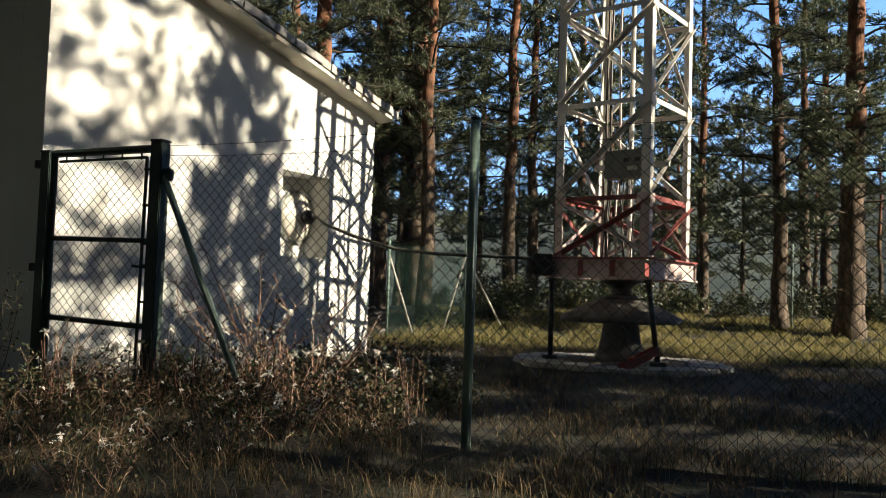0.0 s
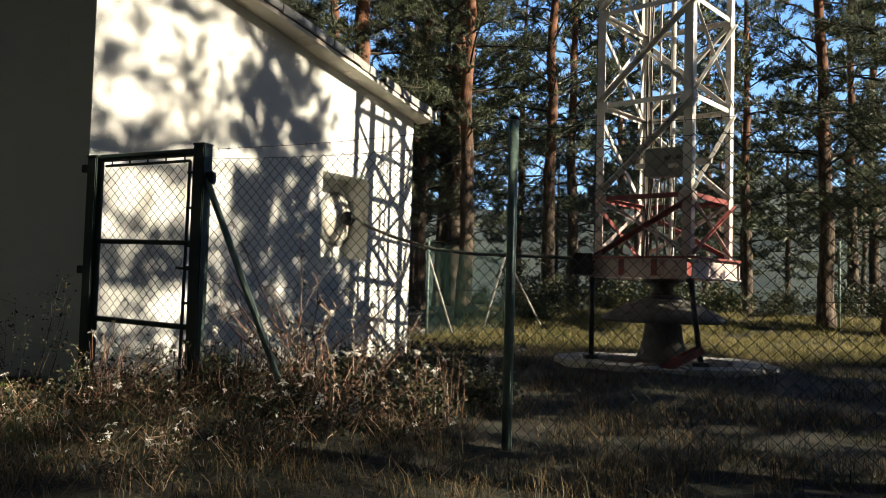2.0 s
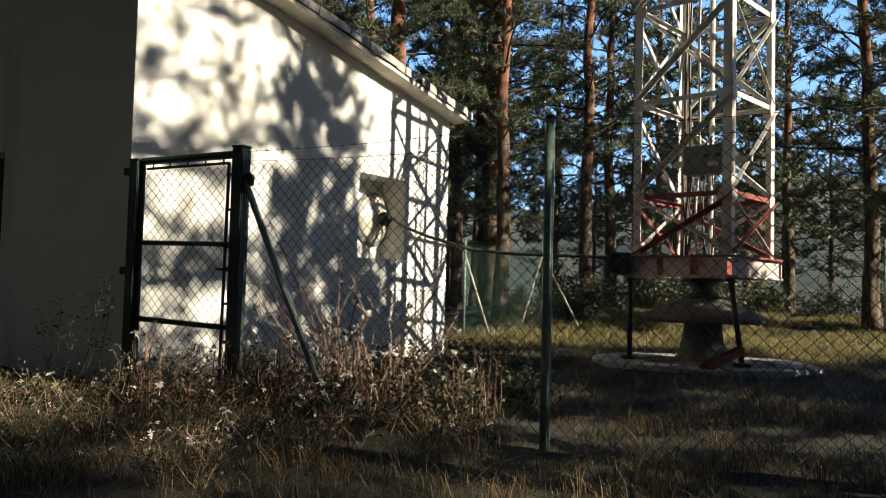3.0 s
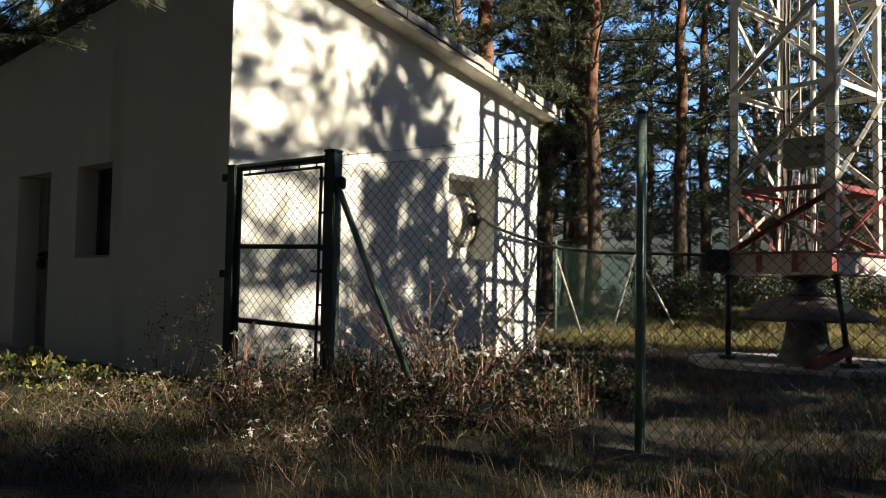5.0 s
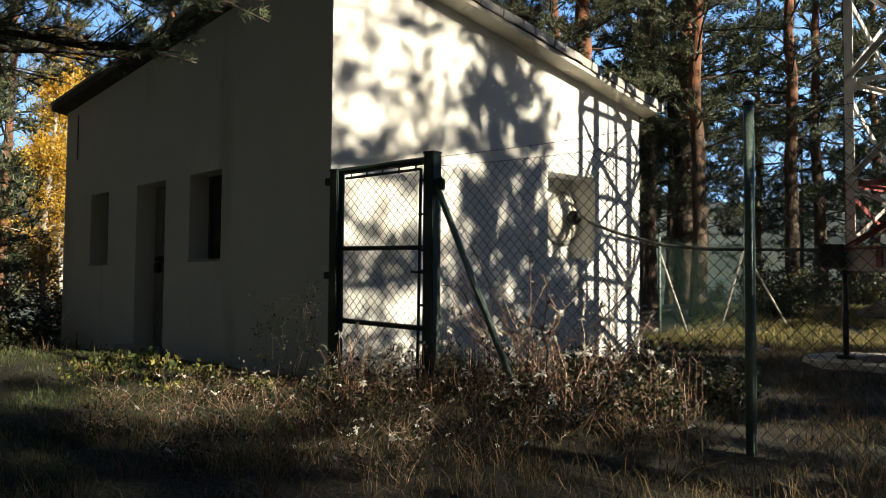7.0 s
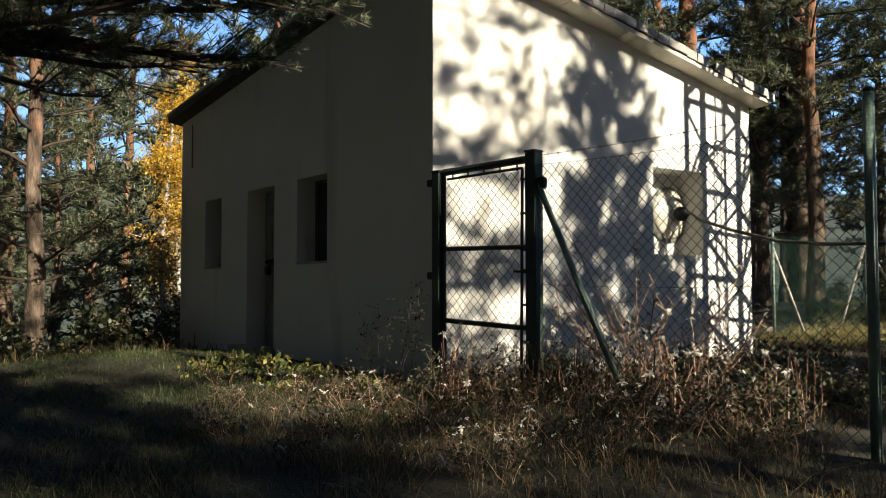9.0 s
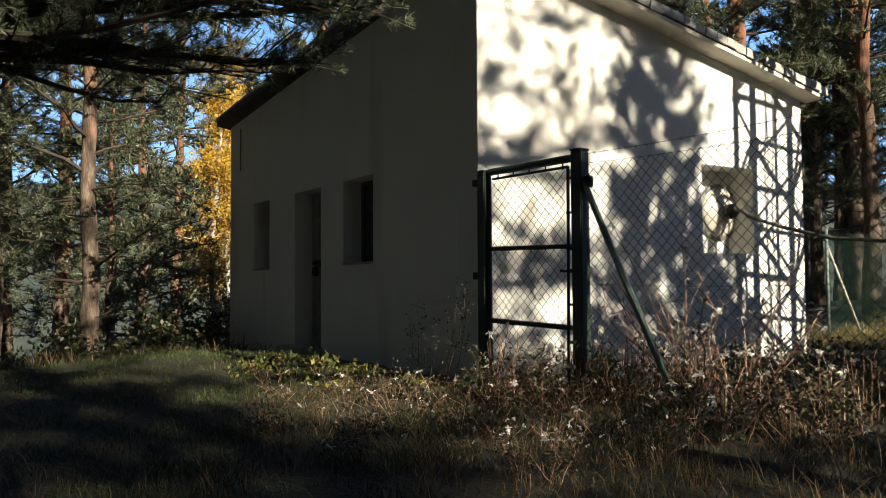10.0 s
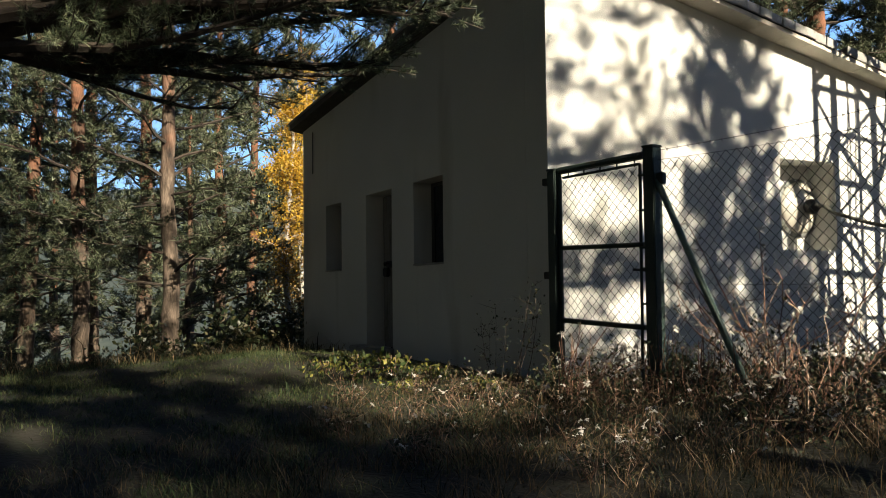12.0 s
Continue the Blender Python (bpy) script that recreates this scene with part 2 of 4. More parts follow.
def ground_z(x, y):
    r = math.hypot(x - 1, y - 4)
    z = -0.42 * math.exp(-((x - EYE[0]) ** 2 + (y - EYE[1]) ** 2) / 14)
    z += 0.19 * math.exp(-((x - MAST[0]) ** 2 + (y - MAST[1]) ** 2) / 9)
    z += 0.62 * smooth(10.5, 19, y) * smooth(-6, -1, x)
    z += 0.20 * math.exp(-((x + 3.2) ** 2 / 4 + (y + 0.9) ** 2 / 1.2))
    z -= 5.0 * smooth(-5.5, -22, x) if x < -5.5 else 0
    z -= 7.0 * smooth(26, 60, y)
    hx, hy = house_xy(x, y)
    z += 0.10 * noise.noise((x * .35, y * .35, 0)) * (smooth(-.2, 2.5, max(-8 - hx, hx, -hy, hy - 6)) if math.hypot(x - MAST[0], y - MAST[1]) > 2 else .2)
    if r < 45:
        z += 0.035 * noise.noise((x * 1.6, y * 1.6, 3))
    if r > 40:
        far = smooth(40, 260, r)
        z -= 34 * far
        a = math.atan2(y - 4, x - 1)
        top = 120 + 55 * noise.noise((math.cos(a) * 2.2, math.sin(a) * 2.2, 7)) + 22 * noise.noise((math.cos(a) * 7, math.sin(a) * 7, 2))
        z += (34 + top) * smooth(240, 900, r) + 10 * far * noise.noise((x * .012, y * .012, 5))
    return z


def ground():
    m = Mesh()
    rings, n = [0.0] + [0.5 * 1.072 ** i for i in range(126)], 180
    cx, cy = 2.0, 1.0
    for r in rings[1:]:
        for k in range(n):
            x, y = cx + r * math.cos(2 * math.pi * k / n), cy + r * math.sin(2 * math.pi * k / n)
            m.v.append((x, y, ground_z(x, y)))
    m.v.append((cx, cy, ground_z(cx, cy)))
    for i in range(len(rings) - 2):
        for k in range(n):
            m.f.append((i * n + k, i * n + (k + 1) % n, (i + 1) * n + (k + 1) % n, (i + 1) * n + k))
    m.f += [(len(m.v) - 1, k, (k + 1) % n) for k in range(n)]
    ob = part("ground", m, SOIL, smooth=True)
    ob.data.flip_normals() if ob.data.polygons[0].normal.z < 0 else None
    return tagged(ob, "grassy forest ground sloping to a valley with wooded hills beyond", "ground", kind="structure")


ground()


def sky_backdrop():
    """Open sky over the far hills, beyond everything else."""
    m = bpy.data.materials.new("open_blue_sky")
    m.use_nodes = True
    nt = m.node_tree
    nt.nodes.remove(nt.nodes["Principled BSDF"])
    em, co, sep, rng, ramp = (nt.nodes.new(k) for k in ("ShaderNodeEmission", "ShaderNodeTexCoord", "ShaderNodeSeparateXYZ", "ShaderNodeMapRange", "ShaderNodeValToRGB"))
    rng.inputs[1].default_value, rng.inputs[2].default_value = 0, 1500
    ramp.color_ramp.elements[0].color, ramp.color_ramp.elements[1].color = (.32, .57, .92, 1), (.08, .25, .72, 1)
    nt.links.new(co.outputs["Object"], sep.inputs[0]), nt.links.new(sep.outputs[2], rng.inputs[0]), nt.links.new(rng.outputs[0], ramp.inputs[0])
    nt.links.new(ramp.outputs[0], em.inputs[0]), nt.links.new(em.outputs[0], nt.nodes["Material Output"].inputs[0])
    em.inputs[1].default_value = 0.8
    s = Mesh()
    n = 40
    for i in range(n + 1):
        t = radians(28 + 150 * i / n)
        s.v += [Vector((3000 * math.cos(t), 3000 * math.sin(t), z)) for z in (-300, 2300)]
    s.f = [(2 * i, 2 * i + 1, 2 * i + 3, 2 * i + 2) for i in range(n)]
    tagged(part("backdrop", s, m), "clear blue sky beyond the forest", "sky", kind="structure")


sky_backdrop()


# ---------------------------------------------------------------- transmitter house
BX, BY = -7.82, 5.46                # far edges of the house in its own axes; the near corner is the origin
ROOF_HI, FALL_BACK, FALL_SIDE = 4.52, .181, .079     # underside of the roof at the near corner, and its fall per metre


def roof_z(x, y):
    return ROOF_HI + FALL_SIDE * x - FALL_BACK * y


def wall_sheet(axis, fixed, thick, cuts, levels, holes, top):
    """One wall with openings through it. cuts: steps along the wall; levels: heights below the top edge; holes: (cut, level) cells left out."""
    m, index = Mesh(), {}

    def vert(i, j, back):
        key = (i, j, back)
        if key not in index:
            s = cuts[i]
            z = levels[j] if j < len(levels) else top(s)
            d = thick if back else 0.0
            index[key] = len(m.v)
            m.v.append(Vector((fixed - d, s, z) if axis == "y" else (s, fixed + d, z)))
        return index[key]

    ni, nj = len(cuts) - 1, len(levels)
    solid = lambda i, j: 0 <= i < ni and 0 <= j < nj and (i, j) not in holes  # noqa: E731
    for i in range(ni):
        for j in range(nj):
            if not solid(i, j):
                continue
            m.f.append(tuple(vert(*k, 0) for k in ((i, j), (i + 1, j), (i + 1, j + 1), (i, j + 1))))
            m.f.append(tuple(vert(*k, 1) for k in ((i, j + 1), (i + 1, j + 1), (i + 1, j), (i, j))))
            for di, dj, p, q in ((-1, 0, (i, j), (i, j + 1)), (1, 0, (i + 1, j + 1), (i + 1, j)), (0, -1, (i + 1, j), (i, j)), (0, 1, (i, j + 1), (i + 1, j + 1))):
                if not solid(i + di, j + dj):
                    m.f.append((vert(*p, 0), vert(*q, 0), vert(*q, 1), vert(*p, 1)))
    return m


def house():
    h = thing("transmitter_house", "white plastered transmitter house with a shed roof, standing in grass", "building")
    h.rotation_euler = (0, 0, -HOUSE_TURN)
    T = 0.4
    NY0, NY1, NZ0, NZ1 = 3.40, 4.40, 1.39, 2.50
    m = wall_sheet("y", 0, T, [0, NY0, NY1, BY], [-.7, NZ0, NZ1], {(1, 1)}, lambda y: roof_z(0, y))
    part("side_wall", m, PLASTER, h, "sunlit white plaster wall with tree shadows")
    part("niche_back", Mesh().box(-T - .12, -T - .004, NY0 - .1, NY1 + .1, NZ0 - .1, NZ1 + .1), PLASTER, h)
    holes = [(-6.61, -5.88, 1.28, 2.41), (-4.83, -3.87, -.7, 2.41), (-3.155, -2.30, 1.28, 2.41)]
    m = wall_sheet("x", 0, T, [BX, -6.61, -5.88, -4.83, -3.87, -3.155, -2.30, -T - .003], [-.7, 1.28, 2.41], {(1, 1), (3, 0), (3, 1), (5, 1)}, lambda x: roof_z(x, 0))
    part("front_wall", m, PLASTER, h, "shaded white plaster front wall")
    m = wall_sheet("x", BY - T, T - .002, [BX + .002, -T - .003], [-.7], set(), lambda x: roof_z(x, BY))
    part("rear_wall", m, PLASTER, h)
    m = wall_sheet("y", BX + T, T - .002, [T + .002, BY - T - .003], [-.7], set(), lambda y: roof_z(BX, y))
    part("low_wall", m, PLASTER, h)
    # vertical boards make up the door, which sits deep in its opening like the windows
    d = Mesh().box(-4.825, -3.875, .30, .33, .10, 2.40)
    door = part("door", d, DOORPAINT, h, "weathered grey boarded door with broken boards at its foot")
    rnd = random.Random(8)
    for k in range(7):
        x0 = -4.82 + k * .135
        foot = .12 + (.0 if k > 3 else rnd.uniform(.02, .2))
        part("door_board", Mesh().box(x0 + .003, x0 + .130, .283, .298, foot, 2.39, None, .004), DOORPAINT, door)
    for z in (.42, 1.95):
        part("door_ledge", Mesh().box(-4.80, -3.90, .268, .281, z, z + .09, None, .004), DOORPAINT, door)
    part("door_handle", Mesh().tube([(-4.60, .284, 1.36), (-4.60, .20, 1.36), (-4.52, .18, 1.34)], .022, 8), STEEL, door, "dark metal handle")
    part("padlock", Mesh().box(-4.66, -4.54, .20, .265, 1.16, 1.30, None, .012), STEEL, door)
    part("hasp", Mesh().box(-4.68, -4.45, .264, .282, 1.30, 1.40, None, .006), STEEL, door)
    part("door_step", Mesh().box(-4.92, -3.80, -.26, -.003, -.2, .14, bevel=.015), CONCRETE, h, "rough concrete door step")
    for a, b, z0, z1 in (holes[0], holes[2]):
        w = part("window", Mesh().box(a + .05, b - .05, .29, .296, z0 + .05, z1 - .05), GLASSY, h, "dusty dark window pane in a deep reveal")
        f = Mesh()
        f.box(a + .003, a + .05, .27, .31, z0 + .003, z1 - .003), f.box(b - .05, b - .003, .27, .31, z0 + .003, z1 - .003)
        f.box(a + .053, b - .053, .27, .31, z1 - .05, z1 - .003), f.box(a + .053, b - .053, .27, .31, z0 + .003, z0 + .05)
        part("window_frame", f, WOOD, w)
        part("window_bar", Mesh().box((a + b) / 2 - .02, (a + b) / 2 + .02, .272, .288, z0 + .052, z1 - .052), WOOD, w)
        part("window_sill", Mesh().box(a + .004, b - .004, -.02, .265, z0 + .002, z0 + .03, bevel=.006), CONCRETE, w)
    # roof: board deck, cream soffit along the verge, grey slabs and tiles on its edge
    over, g0, g1 = .26, -.22, BY + .13
    lo = BX - .13

    def slab(x0, x1, y0, y1, dz0, dz1):
        return Mesh().add([Vector((x, y, roof_z(x, y) + dz)) for dz in (dz0, dz1) for x, y in ((x0, y0), (x1, y0), (x1, y1), (x0, y1))],
                          [(3, 2, 1, 0), (4, 5, 6, 7), (0, 1, 5, 4), (1, 2, 6, 5), (2, 3, 7, 6), (3, 0, 4, 7)])

    part("roof_deck", slab(lo, -.012, g0, g1, .004, .10), ROOFDARK, h, "dark edge of a sloping roof")
    y, n = g0, 0
    while y < g1 - .05:
        y1 = min(y + .98, g1)
        part("soffit_panel", slab(-.008, over, y + .004, y1 - .004, -.002, .05), SOFFIT, h, "cream painted soffit panel" if n == 0 else "")
        y, n = y1, n + 1
    tiles = [Mesh(), Mesh()]
    for k, t in enumerate(tiles):
        t.box(-.34, .0, .002, .188, .05, .07, bevel=.004)
        t.box(.001, .022, .002, .188, -.035 - .010 * k, .073, bevel=.004)
    data = [t.data("roof_tile", TILE) for t in tiles]
    rnd = random.Random(5)
    y = g0
    while y < g1 - .1:
        gap = y > 3.9 and rnd.random() < .3
        if not gap:
            ob = new("roof_tile", data[rnd.randrange(2)])
            ob.parent = h
            ob.matrix_basis = pose(over + rnd.uniform(-.010, .015), y, roof_z(over, y) + .092 + rnd.uniform(-.004, .010), math.degrees(-math.atan(FALL_BACK)) + rnd.uniform(-1, 1), math.degrees(-math.atan(FALL_SIDE)) + rnd.uniform(-1.5, 1.5), rnd.uniform(-1, 1))
        y += .19
    part("eave_board", slab(-.008, over - .02, g0 + .005, g1 - .005, .053, .085), ROOFDARK, h)
    part("tile_field", slab(lo - .02, over - .36, g0 - .02, g1 + .02, .105, .14), TILE, h)
    # conduit high on the front
    part("conduit", Mesh().tube([(-7.26, -.012, 3.8), (-7.26, -.012, 3.05)], .012, 6), BOXGREY, h)


house()


def lead_through():
    c, s = math.cos(HOUSE_TURN), math.sin(HOUSE_TURN)
    AX, AY, AZ = -.396, 4.15, 1.95
    f = thing("feed_insulator", "porcelain bowl insulator with dark ball in a wall niche", "insulator", at=(AX * c + AY * s, -AX * s + AY * c, AZ))
    f.rotation_euler = (0, 0, -HOUSE_TURN)
    turn = pose(0, 0, 0, 0, 90, 0)

    def round_part(name, profile, mat, label="", sides=36, at=(0, 0, 0), soft=False):
        m = Mesh().lathe(profile, sides, at)
        m.v = [turn @ v for v in m.v]
        part(name, m, mat, f, label, smooth=soft)

    round_part("ring", [(.38, .0), (.38, .03), (.35, .045)], BOXGREY, "grey mounting ring")
    round_part("bowl", [(.33, .03), (.335, .05), (.30, .085), (.22, .125), (.12, .155), (.05, .17)], PORCELAIN, "pale porcelain bowl", soft=True)
    round_part("ball", [(.02, -.10), (.06, -.084), (.09, -.045), (.10, 0), (.09, .045), (.06, .084), (.02, .10)], BLACKIRON, "black metal corona ball", 20, (0, 0, .235), True)
    for k in range(8):
        a = 2 * math.pi * k / 8
        round_part("bolt", [(.011, .045), (.013, .047), (.013, .058), (.007, .062)], STEEL, "", 8, (.36 * math.cos(a), .36 * math.sin(a), 0))
    p = [(1.066, 4.012, 1.95), (1.162, 3.984, 1.945), (1.27, 4.01, 1.85), (1.68, 3.96, 1.7), (2.26, 3.9, 1.54), (2.81, 3.84, 1.48), (3.55, 3.76, 1.46), (4.26, 3.69, 1.44)]
    curve = []
    for i in range(len(p) - 1):
        a, b = Vector(p[i]), Vector(p[i + 1])
        curve += [a.lerp(b, k / 4) for k in range(4)]
    curve.append(Vector(p[-1]))
    pipe = thing("feed_pipe", "dull metal feed pipe sagging from the wall insulator to the mast", "pipe")
    part("pipe_run", Mesh().tube(curve, .022, 8), COPPER, pipe, smooth=True)
    part("pipe_collar", Mesh().tube([curve[0], curve[1]], .034, 10), STEEL, pipe)


lead_through()


# ---------------------------------------------------------------- mast
def mast():
    a = thing("lattice_mast", "tall white and red lattice radio mast on a concrete insulator base", "mast", at=(*MAST, EYE[2] * (1 - MAST_SIZE)))
    a.scale = [MAST_SIZE] * 3
    F, R = Vector((.435, -1.177, 0)), Vector((1.177, .435, 0))
    corner = {"F": F, "R": R, "B": -F, "L": -R}
    u, w = (R - F).normalized(), (R + F).normalized()       # along the side F-R, and outwards from it

    def angle_bar(p, q, s=.07, t=.010, up=None):
        """An L-section from p to q."""
        p, q = Vector(p), Vector(q)
        d = (q - p).normalized()
        up = Vector(up) if up else d.orthogonal()
        x = (up - d * up.dot(d)).normalized()
        y = d.cross(x)
        m = Mesh()
        for b in (((0, 0), (s, 0), (s, t), (0, t)), ((0, t), (t, t), (t, s), (0, s))):
            vs = [e + x * i + y * j for e in (p, q) for i, j in b]
            m.add(vs, [(3, 2, 1, 0), (4, 5, 6, 7), (0, 1, 5, 4), (1, 2, 6, 5), (2, 3, 7, 6), (3, 0, 4, 7)])
        return m

    levels = [1.68, 2.74, 4.39, 6.04, 7.69, 9.34, 10.99]
    for n, c in corner.items():
        out = c.normalized()
        side = Vector((-out.y, out.x, 0))
        for lo, hi, mat in ((levels[0], levels[1], MASTPINK), (levels[1], levels[-1], MASTWHITE)):
            m = Mesh()
            i1 = (-out + side).normalized()
            i2 = (-out - side).normalized()
            for i, j in ((i1, i2), (i2, i1)):
                vs = [Vector((*(c + i * s + j * t)[:2], z)) for z in (lo, hi) for s, t in ((.0, .0), (.15, .0), (.15, .014), (.0, .014))]
                m.add(vs, [(3, 2, 1, 0), (4, 5, 6, 7), (0, 1, 5, 4), (1, 2, 6, 5), (2, 3, 7, 6), (3, 0, 4, 7)])
            part("leg", m, mat, a)
    ring = ["L", "F", "R", "B", "L"]
    for k in range(len(levels) - 1):
        z0, z1 = levels[k], levels[k + 1]
        red = k == 0
        for p, q in zip(ring, ring[1:]):
            n = ((corner[p] + corner[q]) / 2).normalized()
            A, B = corner[p] * .985, corner[q] * .985
            part("strut", angle_bar(A + Vector((0, 0, z1)), B + Vector((0, 0, z1)), .085, .012, (0, 0, -1)), MASTRED if red else MASTWHITE, a)
            part("diagonal", angle_bar(A + Vector((0, 0, z0 + .04)), B + Vector((0, 0, z1 - .08)), .08, .012, n), MASTRED if red else MASTWHITE, a)
            if red or k == 2:
                part("diagonal", angle_bar(B * .97 + Vector((0, 0, z0 + .04)), A * .97 + Vector((0, 0, z1 - .08)), .06, .010, n), MASTPINK if red else MASTWHITE, a)
            e = (B - A).normalized()
            for s0, s1, g in ((0, .20, A), (-.20, 0, B)):
                plate = Mesh()
                vs = [g + e * s + n * o + Vector((0, 0, z)) for z in (z1 - .17, z1 + .02) for s, o in ((s0, .014), (s1, .014), (s1, .024), (s0, .024))]
                plate.add(vs, [(3, 2, 1, 0), (4, 5, 6, 7), (0, 1, 5, 4), (1, 2, 6, 5), (2, 3, 7, 6), (3, 0, 4, 7)])
                part("gusset_plate", plate, MASTPINK if red else MASTWHITE, a)
    # platform of plate girders
    for p, q in zip(ring, ring[1:]):
        A, B = corner[p] * 1.09, corner[q] * 1.09
        e, n = (B - A).normalized(), ((A + B) / 2).normalized()
        for name, z0, z1, o0, o1, mat in (("girder_web", 1.345, 1.64, -.012, .012, MASTPINK), ("top_flange", 1.643, 1.672, -.09, .09, MASTRED), ("bottom_flange", 1.315, 1.342, -.09, .09, MASTPINK)):
            vs = [A + e * s + n * o + Vector((0, 0, z)) for z in (z0, z1) for s, o in ((-.02, o0), ((B - A).length - .1, o0), ((B - A).length - .1, o1), (-.02, o1))]
            part(name, Mesh().add(vs, [(3, 2, 1, 0), (4, 5, 6, 7), (0, 1, 5, 4), (1, 2, 6, 5), (2, 3, 7, 6), (3, 0, 4, 7)]), mat, a)
        for d in (.12, (B - A).length - .3):
            for z in (1.42, 1.56):
                vs = [A + e * (d + ds) + n * o + Vector((0, 0, z + dz)) for dz in (0, .03) for ds, o in ((0, .013), (.03, .013), (.03, .028), (0, .028))]
                part("bolt", Mesh().add(vs, [(3, 2, 1, 0), (4, 5, 6, 7), (0, 1, 5, 4), (1, 2, 6, 5), (2, 3, 7, 6), (3, 0, 4, 7)]), STEEL, a)
    for s in (-1, 1):
        part("cross_girder", Mesh().box(-1.0, 1.0, s * .3 - .05, s * .3 + .05, 1.35, 1.63, Matrix.Rotation(math.atan2(u.y, u.x), 4, "Z")), MASTRED, a)
    # base: insulator, rain hood, pedestal
    part("insulator", Mesh().lathe([(.36, 1.315), (.36, 1.27), (.22, 1.22), (.17, 1.16), (.20, 1.12), (.17, 1.08), (.22, 1.02)], 28), STEEL, a, "dark base insulator", smooth=True)
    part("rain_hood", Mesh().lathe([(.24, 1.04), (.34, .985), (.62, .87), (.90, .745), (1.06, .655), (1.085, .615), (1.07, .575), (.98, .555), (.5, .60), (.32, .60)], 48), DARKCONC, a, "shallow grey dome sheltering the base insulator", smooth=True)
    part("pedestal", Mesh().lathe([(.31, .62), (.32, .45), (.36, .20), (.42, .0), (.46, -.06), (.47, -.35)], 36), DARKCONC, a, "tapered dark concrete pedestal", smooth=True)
    # cables and box
    rnd = random.Random(9)
    for k in range(7):
        x, y = rnd.uniform(-.32, .18), rnd.uniform(-.35, .1)
        pts = [(x + .05 * math.sin(z * 2 + k) * (1 if z < 3.6 else .2), y + .04 * math.cos(z * 1.7 + k), z) for z in [1.66 + .35 * i for i in range(26 if k < 3 else 7)]]
        part("cable", Mesh().tube(pts, .022 if k < 3 else .015, 6), STEEL if k else MASTPINK, a)
    part("feeder_tube", Mesh().tube([(.12, .1, 1.67), (.12, .1, 10.9)], .045, 10), MASTWHITE, a, "upright white feeder tube")
    face = (corner["L"] + corner["F"]) / 2
    e, n = (corner["F"] - corner["L"]).normalized(), face.normalized()
    mt = Matrix.Translation(face * .72 + Vector((0, 0, 3.28)) + e * .36) @ Matrix.Rotation(math.atan2(e.y, e.x), 4, "Z")
    bx = part("junction_box", Mesh().box(-.36, .36, -.14, .14, -.24, .24, mt, .012), BOXGREY, a, "grey metal junction box")
    part("box_door", Mesh().box(-.02, .33, -.158, -.143, -.2, .2, mt, .005), BOXGREY, bx)
    for s in (.06, .26):
        part("box_window", Mesh().box(s - .05, s + .05, -.166, -.160, .02, .09, mt), STEEL, bx)
    part("label_plate", Mesh().box(.08, .26, -.166, -.160, -.12, -.05, mt), PORCELAIN, bx)
    part("box_bracket", Mesh().box(-.7, .7, .143, .18, -.05, .05, mt), MASTWHITE, a)


mast()


